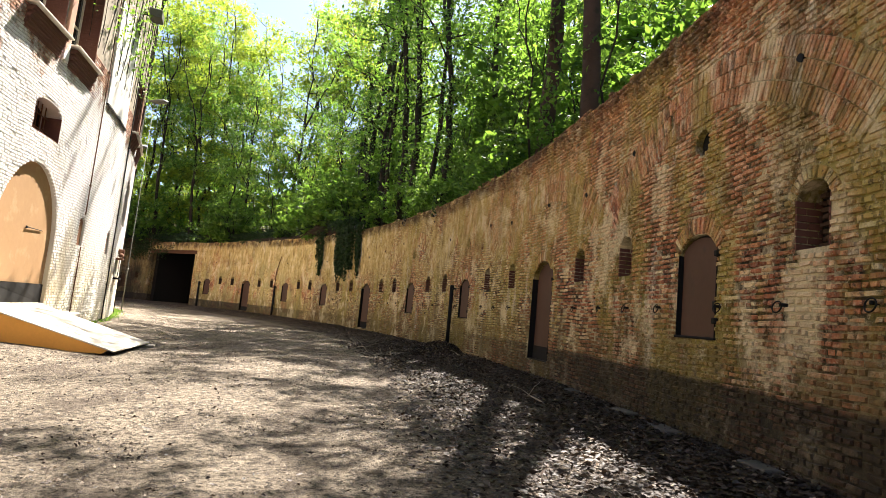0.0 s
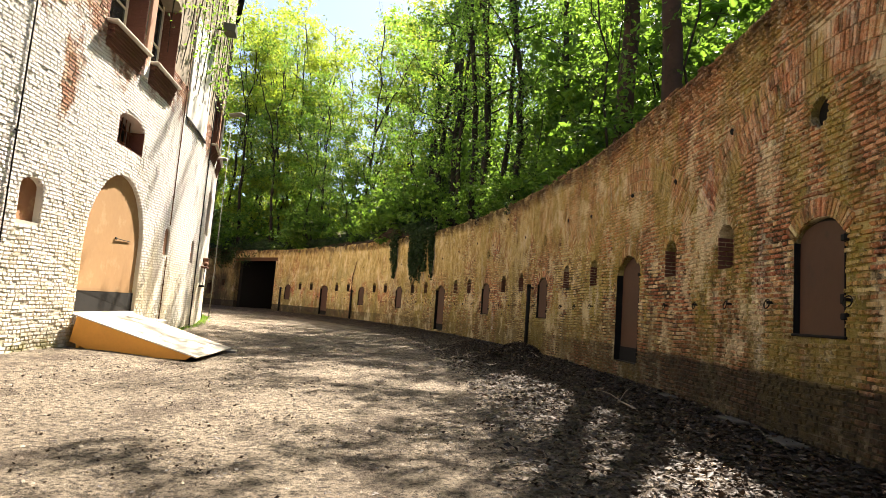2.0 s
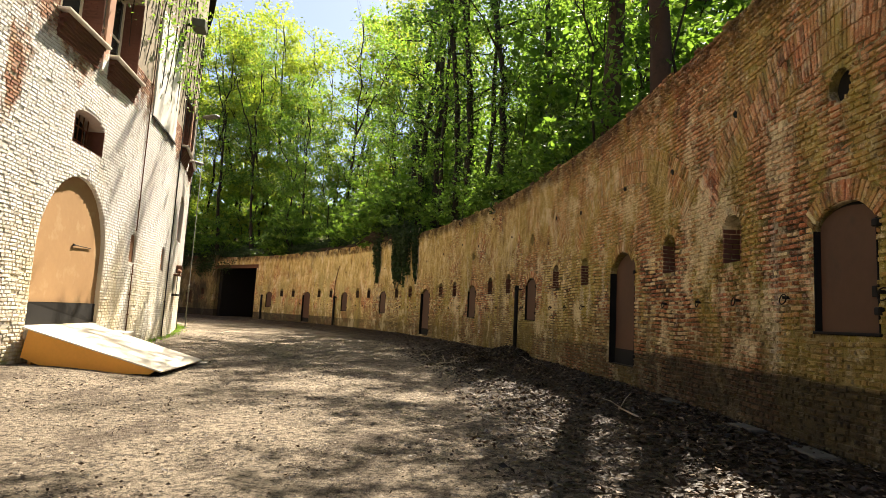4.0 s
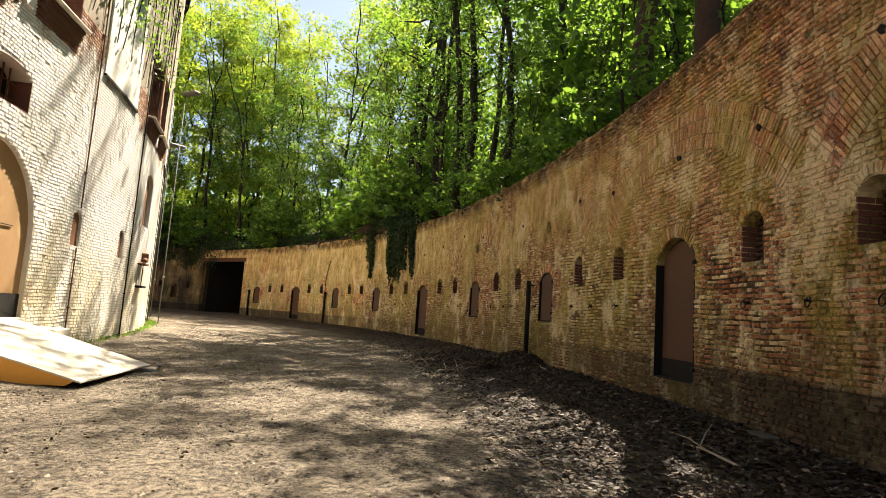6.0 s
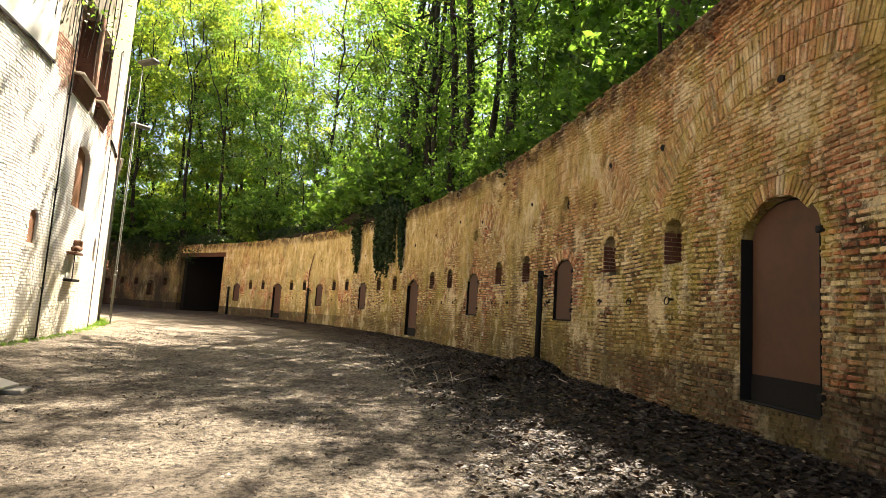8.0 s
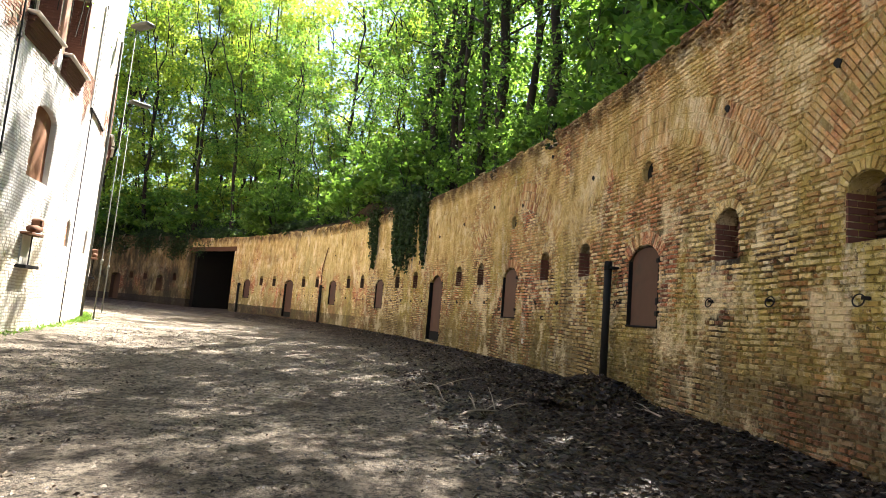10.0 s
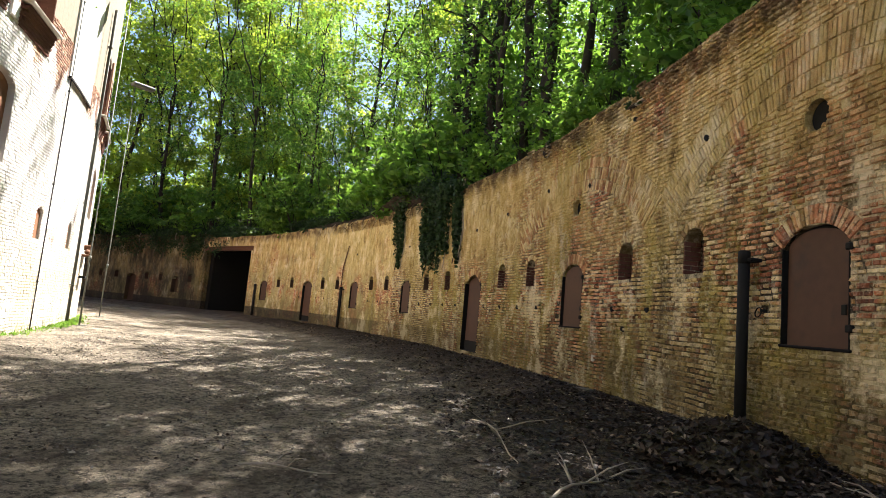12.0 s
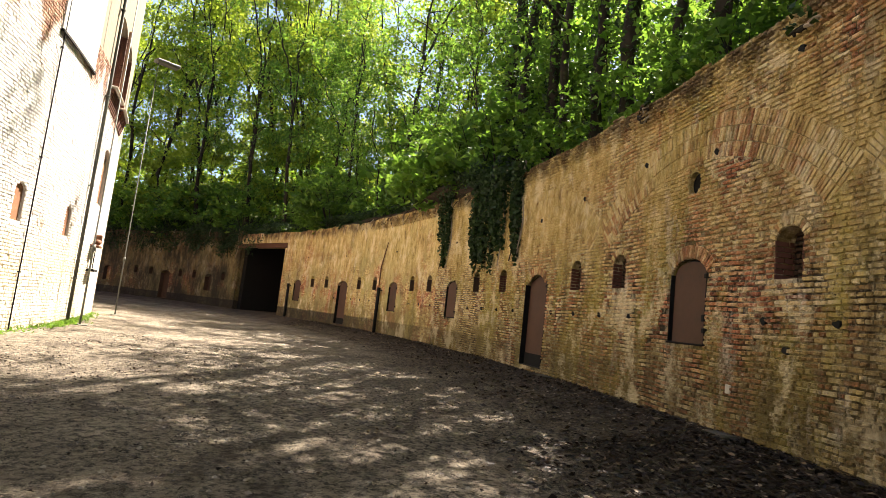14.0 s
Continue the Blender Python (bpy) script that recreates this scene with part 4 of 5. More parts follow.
tagged(new("far_wood", leaf_mesh("far_wood", M_LEAF, pos, g.uniform(0.25, 0.6, k * 40), g, 0.3)), "green foliage of the wood farther back", "woodland", kind="stuff")


# ---- bushes on the rampart ----
def make_bush(label, seed, r, h, leaves, size, mat):
    g = np.random.default_rng(seed)
    t = thing("bush", label, "bush", group="rampart bushes")
    for b in range(6):
        w = b * 1.05 + g.uniform(-0.3, 0.3)
        q = Vector((math.cos(w) * r * 0.8, math.sin(w) * r * 0.8, h * g.uniform(0.6, 1)))
        part("stem", tube("stem", M_BARK, [(0, 0, 0), tuple(q * 0.5 + Vector((0, 0, 0.15 * h))), tuple(q)], [0.025, 0.016, 0.004], 5), t)
    k = leaves // 16
    d = g.normal(size=(k, 3))
    d /= np.linalg.norm(d, axis=1)[:, None]
    c = d * np.array([r, r, h * 0.55]) * (g.uniform(0.35, 1.1, k) ** 0.6)[:, None] + [0, 0, h * 0.55]
    pos = np.repeat(c, 16, axis=0) + g.normal(size=(k * 16, 3)) * np.array([0.17, 0.17, 0.06])
    part("foliage", leaf_mesh("foliage", mat, pos, g.uniform(0.6, 1.3, k * 16) * size, g, 0.4), t)
    return t


bushes = [
    make_bush("bright green leafy bush on the rampart edge", 21, 1.2, 1.5, 800, 0.23, M_LEAF),
    make_bush("dark ivy-like bush trailing over the wall top", 22, 1.3, 1.0, 1100, 0.16, M_IVY),
    make_bush("tall arching bramble bush with green leaves", 23, 1.5, 2.4, 900, 0.25, M_LEAF),
]
usedb = set()
for i in range(110):
    a = 3 + 85 * ((i * 0.618034 + 0.3) % 1.0)
    d = 1.0 + 9 * ((i * 0.7548 + 0.2) % 1.0) ** 2
    kd = int(g.choice([0, 1, 2], p=[0.42, 0.16, 0.42])) if a < 31 else int(g.choice([0, 1, 2], p=[0.3, 0.4, 0.3]))
    if a < 14 and d < 3:
        d += 3
    if a < 31 and i % 2:
        continue
    sc = g.uniform(0.7, 1.15) * (1.35 if a > 58 else 1.0)
    if d < 2 and a < 31:
        sc *= 0.6
    m = Matrix.Translation(at(RO + d, a, hill_z(RO + d, a) - 0.1)) @ Matrix.Rotation(g.uniform(0, 6.28), 4, 'Z') @ Matrix.Scale(sc, 4)
    if kd in usedb:
        copy_thing(bushes[kd], m)
    else:
        usedb.add(kd)
        bushes[kd].matrix_basis = m

for i in range(44):
    late = i < 26
    a = (32 + 30 * ((i * 0.618034) % 1.0)) if late else (14 + 18 * ((i * 0.618034) % 1.0))
    if i < 7:
        a = 32.6 + 0.8 * i
    d = g.uniform(0.5, 1.5) if late else g.uniform(1.3, 2.6)
    kd = (1, 1, 2, 0)[i % 4] if late else (0, 2)[i % 2]
    sc = g.uniform(0.9, 1.25) if late else g.uniform(0.55, 0.8)
    copy_thing(bushes[kd], Matrix.Translation(at(RO + d, a, TOP_O - 0.25 if d < 0.95 else hill_z(RO + d, a) - 0.1)) @ Matrix.Rotation(g.uniform(0, 6.28), 4, 'Z') @ Matrix.Scale(sc, 4))

for i in range(28):
    a, d = 36 + 52 * ((i * 0.618034 + 0.1) % 1.0), 4 + 11 * ((i * 0.7548 + 0.4) % 1.0)
    copy_thing(bushes[(2, 0)[i % 2]], Matrix.Translation(at(RO + d, a, hill_z(RO + d, a) - 0.1)) @ Matrix.Rotation(g.uniform(0, 6.28), 4, 'Z') @ Matrix.Scale(g.uniform(1.5, 2.1), 4))

for i in range(26):
    a, d = 13 + 27 * ((i * 0.618034 + 0.45) % 1.0), 5 + 8 * ((i * 0.7548 + 0.15) % 1.0)
    copy_thing(bushes[(2, 0)[i % 2]], Matrix.Translation(at(RO + d, a, hill_z(RO + d, a) - 0.1)) @ Matrix.Rotation(g.uniform(0, 6.28), 4, 'Z') @ Matrix.Scale(g.uniform(1.5, 2.3), 4))

# low green cover on the slope, and leaves along the rampart edge
n = 9000
a, d = g.uniform(-8, 80, n), 1.0 + 16 * g.random(n) ** 1.6
pts = [at(RO + q, w, hill_z(RO + q, w) + abs(g.normal()) * 0.22) for w, q in zip(a, d)]
tagged(new("ground_cover", leaf_mesh("ground_cover", M_LEAF, [tuple(p) for p in pts], g.uniform(0.08, 0.2, n), g, 0.5)), "low green woodland plants on the rampart slope", "undergrowth", kind="stuff")
n = 5000
a, d = g.uniform(-8, 60, n), 0.3 + 5 * g.random(n)
pts = [at(RO + q, w, (hill_z(RO + q, w) if q > 0.9 else ragged(w)) + 0.03) for w, q in zip(a, d)]
tagged(new("leaf_mould", leaf_mesh("leaf_mould", M_LITTER, [tuple(p) for p in pts], g.uniform(0.06, 0.13, n), g, 0.85)), "brown dead leaves on the rampart edge", "leaf litter", kind="stuff")

# ---- washed-out soil and roots that overhang the wall top ----
def overhang(a, f):
    """A point of the bulging lip: a along the wall, f from the wall face up and back to the slope."""
    b = math.exp(-((a - 36.6) / 2.6) ** 2) + 0.35 * math.exp(-((a - 44) / 4.0) ** 2) + 0.12
    w = math.pi * f
    rag = 0.10 * noise.noise(Vector((a * 1.7, f * 5, 3))) + 0.06 * noise.noise(Vector((a * 5, f * 11, 8)))
    return at(RO + 0.55 - (0.75 + 0.35 * b) * math.sin(w) * (0.75 + 0.25 * math.cos(w)) + 0.55 * f + rag, a, 5.42 + (0.25 + 1.4 * b) * f ** 1.3 + rag)


la = [31.5 + 0.25 * i for i in range(89)]
lv = [overhang(a, f / 9) for a in la for f in range(10)]
lf = [(i * 10 + j, i * 10 + j + 1, i * 10 + j + 11, i * 10 + j + 10) for i in range(len(la) - 1) for j in range(9)]
lip = tagged(new("soil_overhang", mesh_of("soil_overhang", lv, lf, M_SOIL, shade=True)), "dark brown soil and roots bulging over the wall top", "soil bank", kind="structure")
for i in range(26):
    a = 32 + 13 * ((i * 0.618034) % 1.0)
    q = overhang(a, 0.45 + 0.3 * math.sin(i))
    path = [q, q + at(RO - 0.18, a)- at(RO, a) + Vector((0, 0, -0.2)), at(RO - 0.12 - 0.05 * math.sin(i * 3), a + 0.3 * math.sin(i * 5), 5.35 - 0.35 * abs(math.sin(i * 2.3)))]
    part("root", tube("root", M_TWIG if i % 4 == 0 else M_BARK, path, [0.022, 0.015, 0.005], 5), lip)

# ---- ivy hanging over the moat wall ----
n = 13000
a = 31.5 + 22 * g.random(n)
f = 0.60 + 0.45 * g.random(n)
pts = np.array([tuple(overhang(q, u) + Vector((0, 0, abs(w) * 0.16))) for q, u, w in zip(a, f, g.normal(size=n))])
n = 9000
a = 57.5 + 30 * g.random(n)
u = g.random(n)
r, z = RO + 1.3 - u * 2.1, TOP_O + 0.65 + 0.45 * np.sin(a * 1.7) - u ** 2 * 1.7 + g.normal(size=n) * 0.25
pts = np.concatenate([pts, np.stack([CX + r * np.cos(a * D2R), CY + r * np.sin(a * D2R), z], axis=1)])
tagged(new("ivy_overhang", leaf_mesh("ivy_overhang", M_IVY, pts, g.uniform(0.08, 0.2, len(pts)), g, 0.1)), "dark ivy and brambles growing over the wall top", "ivy", kind="stuff")


def ivy_curtain(label, a0, a1, z0, z1, count, thick):
    t = thing("ivy_curtain", label, "ivy", group="ivy curtains")
    gg = np.random.default_rng(int(a0 * 10))
    for i in range(4):
        a = a0 + (a1 - a0) * (i + 0.5) / 4
        path = [at(RO - 0.04 - 0.03 * math.sin(j * 1.3 + i), a + 0.12 * math.sin(j + i * 2), z1 + (z0 + 0.4 - z1) * j / 7) for j in range(8)]
        part("vine_stem", tube("vine_stem", M_TWIG if i == 0 else M_BARK, path, [0.03 - 0.002 * j for j in range(8)], 6), t)
    f = gg.random(count)
    aa = (a0 + a1) / 2 + (a1 - a0) / 2 * gg.uniform(-1, 1, count)
    low = z0 + 0.9 * np.abs(np.sin(aa * 5.3 + a0)) + 0.25 * np.abs(np.sin(aa * 19))
    zz = z1 + (low - z1) * f
    aa = aa + 0.10 * np.sin(zz * 2.1 + a0)
    rr = RO - 0.03 - thick * gg.random(count) * (1.1 - 0.6 * f)
    ok = np.sin(aa * 8.5 + a0 + 0.6 * np.sin(zz)) > -0.5
    pts = np.stack([CX + rr * np.cos(aa * D2R), CY + rr * np.sin(aa * D2R), zz], axis=1)[ok]
    count = len(pts)
    tagged(part("leaf_mass", leaf_mesh("leaf_mass", M_IVY, pts, gg.uniform(0.07, 0.16, count), gg, 0.0, 0.8), t), kind="stuff")


ivy_curtain("wide curtain of dark ivy hanging down the brick wall", 30.7, 33.0, 2.6, 5.8, 6200, 0.30)
ivy_curtain("narrow strand of ivy with a pale bare stem", 29.7, 30.4, 2.7, 5.8, 1500, 0.22)
ivy_curtain("thin ragged strand of ivy on the brick wall", 35.0, 35.9, 2.7, 5.8, 1500, 0.22)
ivy_curtain("short tuft of ivy below the wall top", 24.2, 24.5, 4.8, 5.5, 45, 0.12)
ivy_curtain("short tuft of ivy below the wall top", 20.5, 20.9, 4.85, 5.2, 30, 0.12)
for a0, a1, z0 in ((60.5, 63.2, 3.5), (64.4, 68.0, 4.0), (69.0, 74.5, 3.7), (75.5, 82.0, 3.6)):
    ivy_curtain("dense dark ivy hanging over the stained far wall", a0, a1, z0, 6.0, 1700, 0.6)

# ---- fittings of the keep ----
k_in = 180 / math.pi / RI
gate = thing("gate", "ochre painted arched gate panel with a tarred foot", "gate", kind="structure")
panel("gate_panel", RI, -1, arch, 0.10, M_OCHRE, 0.08, gate)
foot = Opening(12.8, 1.70, 0.80, 1.22, 1.23)
panel("tarred_foot", RI, -1, foot, 0.07, M_TAR, 0.026, gate, "black tarred board along the foot")
part("bolt", tube("bolt", M_IRON, [(-0.42, 0, 0), (0.30, 0, 0)], [0.009, 0.009], 6), gate, "iron sliding bolt", wall_pose(RI, 13.35, 2.42, -1) @ pose(0, -0.09, 0))
part("bolt_plate", box("bolt_plate", M_IRON, -0.04, 0.04, -0.012, 0.012, -0.025, 0.025, 0.005), gate, m=wall_pose(RI, 12.95, 2.42, -1) @ pose(0, -0.095, 0))
part("threshold", box("threshold", M_STONE, -1.4, 1.4, -0.55, 0.03, 0.55, 0.79, 0.02), gate, m=wall_pose(RI, 12.8, 0, -1))
for o in [lnich] + lsl + ltall:
    t = thing("niche", "arched loophole closed with a weathered ochre board", "loophole", group="keep loopholes", kind="structure")
    panel("niche_board", RI, -1, o, 0.06 if o in lsl else 0.13, M_BOARD, 0.06, t)
t = thing("barred_window", "small arched window with iron bars", "window", kind="structure")
panel("window_back", RI, -1, lwin, 0.42, M_DARK, 0.04, t)
lining(RI, -1, lwin, 0.40, M_RED, t)
for i in range(5):
    part("bar", tube("bar", M_RUST, [(0, 0, 4.42), (0, 0, 5.16)], [0.013, 0.013], 6), t, m=wall_pose(RI, 12.3 + 0.25 * i, 0, -1) @ pose(0, -0.25, 0))
for z in (4.6, 4.9):
    part("cross_bar", tube("cross_bar", M_RUST, [(-0.64, 0, 0), (0.64, 0, 0)], [0.014, 0.014], 6), t, m=wall_pose(RI, 12.8, z, -1) @ pose(0, -0.25, 0))


def tall_window(o):
    """A recessed window with brick reveals, a thin frame, a stone sill and a brick apron that slopes back to the wall."""
    t = thing("window", "tall recessed window with brick reveals over a sloping brick apron", "window", group="keep windows", kind="structure")
    m = wall_pose(RI, o.mid, 0, -1)
    h = o.half / k_in
    for x in (-h + 0.012, h - 0.012):
        vs, fs = [], []
        for i in range(28):
            z = o.sill + 0.01 + 0.067 * i
            for y0, y1 in (((-0.49, -0.28), (-0.265, -0.01)) if i % 2 else ((-0.49, -0.38), (-0.365, -0.15), (-0.135, -0.01))):
                s0 = x + (0.012 if x < 0 else -0.012)
                n = len(vs)
                vs += [(s0 + dx, y, q) for dx in (-0.008, 0.008) for y, q in ((y0, z), (y1, z), (y1, z + 0.054), (y0, z + 0.054))]
                fs += [(n, n + 1, n + 2, n + 3), (n + 7, n + 6, n + 5, n + 4)] + [(n + q, n + 4 + q, n + 4 + (q + 1) % 4, n + (q + 1) % 4) for q in range(4)]
        reveal = part("reveal", box("reveal", M_RED, x - 0.010, x + 0.010, -0.50, -0.006, o.sill + 0.004, o.crown - 0.2, 0.0), t, "bare red brick reveal", m)
        part("reveal_bricks", mesh_of("reveal_bricks", vs, fs, M_RED), reveal)
    frame_h = h - 0.04
    fr = part("window_frame", box("window_frame", M_CREAM, -frame_h, frame_h, -0.50, -0.43, o.sill + 0.004, o.sill + 0.075, 0.008), t, "weathered cream window frame", m)
    for x in (-frame_h + 0.03, 0.0, frame_h - 0.03):
        part("stile", box("stile", M_CREAM, x - 0.03, x + 0.03, -0.50, -0.43, o.sill + 0.077, o.crown, 0.006), fr)
    for z in (o.sill + 0.95, o.crown - 0.25):
        part("rail", box("rail", M_CREAM, -frame_h + 0.061, frame_h - 0.061, -0.49, -0.44, z - 0.025, z + 0.025, 0.005), fr)
    for x0, x1 in ((-frame_h + 0.06, -0.03), (0.03, frame_h - 0.06)):
        part("pane", box("pane", M_GLASS, x0, x1, -0.475, -0.469, o.sill + 0.08, o.crown, 0), fr)
    part("sill", box("sill", M_STONE, -h - 0.05, h + 0.05, -0.42, 0.22, o.sill - 0.05, o.sill + 0.002, 0.012), t, "pale stone sill", m)
    apron = part("apron", box("apron", M_RED, -h + 0.03, h - 0.03, -0.03, 0.015, o.sill - 0.52, o.sill - 0.056, 0.004), t, "sloping red brick apron", m)
    for i in range(7):
        n, z = 9, o.sill - 0.118 - 0.066 * i
        for b in range(n):
            x0 = -h + 0.02 + (2 * h - 0.04) * (b + 0.5 * (i % 2) - 0.25) / n
            part("brick", box("brick", M_RED, max(-h + 0.02, x0), min(h - 0.02, x0 + (2 * h - 0.04) / n - 0.012), -0.02, 0.13 - 0.017 * i, z, z + 0.055, 0.0), apron)


for o in lup:
    tall_window(o)
for a in (13.02, 24.52, 36.55, 1.3):
    t = thing("window_pier", "limewashed brick pier between two windows", "pier", group="window piers", kind="structure")
    part("pier_shaft", box("pier_shaft", M_WHITE, -0.14, 0.14, -0.02, 0.05, 6.2, 9.0, 0.012), t, m=wall_pose(RI, a, 0, -1))
for a0, a1 in ((17.1, 20.45), (28.8, 31.9), (5.4, 8.4)):
    t = thing("plaster_panel", "square field of old white plaster on red brick", "plaster", group="plaster panels", kind="structure")
    part("plaster", round_wall("plaster", RI + 0.03, -1, a0, a1, 6.36, 9.4, 0.04, [], M_PLASTER), t)
    part("drip_ledge", round_wall("drip_ledge", RI + 0.06, -1, a0, a1, 6.30, 6.355, 0.07, [], M_TAR), t)


def pipe(label, a, z0, z1, r, off, mat, name="downpipe", clamps=4):
    t = thing(name, label, "pipe", group="wall pipes")
    m = wall_pose(RI, a, 0, -1)
    part("tube", tube("tube", mat, [(0, off, z0), (0.01, off, (z0 + z1) / 2), (0, off, z1)], [r] * 3, 8), t, m=m)
    for i in range(clamps):
        z = z0 + (z1 - z0) * (i + 0.5) / clamps
        part("clamp", box("clamp", mat, -r - 0.02, r + 0.02, 0.0, off + r + 0.006, z - 0.015, z + 0.015, 0.004), t, m=m)


pipe("thin dark cable pipe on limewashed brick", 8.2, 0.25, 9.5, 0.014, 0.03, M_IRON)
pipe("thin rusty pipe above a loophole", 16.75, 3.15, 9.5, 0.016, 0.03, M_RUST)
pipe("thin rusty pipe below a loophole", 16.8, 0.2, 2.28, 0.016, 0.03, M_RUST)
pipe("thin dark pipe on limewashed brick", 21.9, 0.2, 9.5, 0.02, 0.04, M_IRON)
pipe("grey downpipe at the foot of the keep", 33.9, 0.1, 10.0, 0.045, 0.07, M_GALV)
pipe("thin dark cable pipe on limewashed brick", 29.0, 0.2, 9.5, 0.014, 0.03, M_IRON)


def lamp_post(a, x, y, h):
    t = thing("lamp_post", "slim steel lamp post with a flat luminaire", "lamp post", Matrix.Translation((x, y, ground_z(x, y) - 0.05)) @ Matrix.Rotation(a * D2R, 4, 'Z'), "lamp posts")
    pole = part("pole", tube("pole", M_GALV, [(0, 0, 0), (0, 0, 2), (0, 0, 2.01), (0, 0, h)], [0.024, 0.024, 0.018, 0.014], 10), t)
    part("collar", tube("collar", M_GALV, [(0, 0, 1.93), (0, 0, 2.08)], [0.045, 0.045], 10), pole)
    part("base_plate", box("base_plate", M_GALV, -0.12, 0.12, -0.12, 0.12, 0.04, 0.07, 0.006), t)
    part("luminaire", box("luminaire", M_GALV, -0.12, 0.75, -0.18, 0.18, h, h + 0.14, 0.04), pole, "flat pale lamp housing")


lamp_post(-20, -14.75, 27.6, 10.2)
lamp_post(60, -18.25, 32.7, 9.3)
t = thing("flood_light", "pale box floodlight high on the brick wall", "flood light", wall_pose(RI, 20.4, 10.3, -1))
part("bracket", box("bracket", M_IRON, -0.04, 0.04, -0.02, 0.25, -0.04, 0.04, 0.006), t)
part("housing", box("housing", M_GALV, -0.3, 0.3, 0.2, 0.6, -0.14, 0.14, 0.02), t)

for a in (24.4, 36.6):
    t = thing("hoist_bracket", "old iron and timber bracket fixed to the wall", "bracket", wall_pose(RI, a, 0, -1), "hoist brackets")
    part("upper_shelf", box("upper_shelf", M_RUST, -0.32, 0.42, -0.02, 0.22, 2.30, 2.36, 0.01), t)
    part("roller", tube("roller", M_RUST, [(-0.25, 0.12, 2.48), (0.3, 0.12, 2.44)], [0.09, 0.07], 10), t)
    part("cap", box("cap", M_RUST, -0.3, -0.12, -0.02, 0.2, 2.52, 2.7, 0.03), t)
    part("rod", tube("rod", M_IRON, [(0.0, 0.1, 1.66), (0.0, 0.1, 2.3)], [0.014, 0.014], 6), t)
    part("back_board", box("back_board", M_STONE, -0.34, 0.3, -0.01, 0.025, 1.66, 2.3, 0.006), t)
    part("lower_shelf", box("lower_shelf", M_TAR, -0.4, 0.42, -0.02, 0.2, 1.58, 1.65, 0.01), t)

# ---- ramp, steps and slabs before the gate ----
ramp = thing("ramp", "plywood ramp with orange sides and a bleached deck", "ramp", wall_pose(RI, 12.45, 0.0, -1))
L0, L1, HW, ZT, ZB = 0.06, 2.34, 1.28, 0.76, 0.10
for x in (-HW, HW):
    v = [(x + dx, y, z) for dx in (-0.02, 0.02) for y, z in ((L0 + 0.1, ZT), (L1, ZB + 0.02), (L1 - 0.1, ZB - 0.05), (L0 + 0.55, ZB - 0.05), (L0 + 0.02, ZB + 0.16))]
    part("side_board", mesh_of("side_board", v, [(4, 3, 2, 1, 0), (5, 6, 7, 8, 9)] + [(i, (i + 1) % 5, (i + 1) % 5 + 5, i + 5) for i in range(5)], M_PLY), ramp, "orange plywood side")
for i in range(2):
    x0, x1 = (-HW - 0.03, -0.004) if i == 0 else (0.004, HW + 0.03)
    v = [(x, y, z + dz) for dz in (0.004, 0.028) for x in (x0, x1) for y, z in ((L0, ZT), (L1 + 0.1, ZB - 0.01))]
    part("deck_board", mesh_of("deck_board", v, [(0, 1, 3, 2), (4, 6, 7, 5), (0, 4, 5, 1), (1, 5, 7, 3), (3, 7, 6, 2), (2, 6, 4, 0)], M_DECK), ramp, "bleached deck sheet")
part("cross_joist", box("cross_joist", M_PLY, -HW + 0.03, HW - 0.03, L0 + 0.12, L0 + 0.18, ZB, ZT - 0.03, 0.004), ramp)
for a, w, d, h in ((14.95, 0.35, 0.6, 0.62), (15.7, 0.32, 0.5, 0.36)):
    p = at(RI + d / 2, a)
    t = tagged(new("stone_step", box("stone_step", M_STONE, -w, w, 0.02, d, 0.0, h, 0.025)), "pale stone step block against the wall foot", "step", "stone steps")
    t.matrix_basis = wall_pose(RI, a, 0, -1)
for x, y, w, d, rz in ((-6.7, 13.65, 0.28, 0.18, 20), (-7.9, 14.25, 0.4, 0.22, 10)):
    t = tagged(new("paving_slab", box("paving_slab", M_CONCRETE, -w, w, -d, d, 0, 0.07, 0.015)), "loose pale concrete slab lying on the gravel", "slab", "loose slabs")
    t.matrix_basis = pose(x, y, ground_z(x, y) - 0.012, 0, 0, rz)

# ---- black drain pipes on the moat wall, rusty beam ----
for a, z0, z1, r in ((17.8, 0.3, 2.43, 0.062), (41.55, 0.1, 2.36, 0.075), (52.95, 0.1, 2.36, 0.075)):
    t = thing("drain_pipe", "thick black iron drain pipe standing against the brick wall", "drain pipe", wall_pose(RO, a, 0, 1), "drain pipes")
    shaft = part("pipe_shaft", tube("pipe_shaft", M_IRON, [(0, 0.13, z0), (0, 0.13, z1)], [r, r], 14), t)
    part("pipe_socket", tube("pipe_socket", M_IRON, [(0, 0.13, z1 - 0.14), (0, 0.13, z1), (0, 0.13, z1 + 0.012)], [r * 1.07, r * 1.07, r * 0.8], 14), shaft)
    part("pipe_hook", box("pipe_hook", M_IRON, -0.14, 0.02, 0.0, 0.14, z1 - 0.12, z1 - 0.08, 0.008), t)
t = thing("thin_pipe", "thin rusty pipe on the brick wall", "pipe", wall_pose(RO, 41.75, 0, 1))
part("tube", tube("tube", M_RUST, [(0, 0.05, 2.0), (0, 0.05, 3.3), (-0.5, 0.06, 4.4)], [0.03, 0.03, 0.02], 8), t)
t = thing("steel_beam", "rusty steel beam bridging the broken opening", "beam", kind="structure")
m = Matrix.Translation(at(RO - 0.12, (CAVE0 + CAVE1) / 2, 4.75)) @ Matrix.Rotation(((CAVE0 + CAVE1) / 2 + 90) * D2R, 4, 'Z')
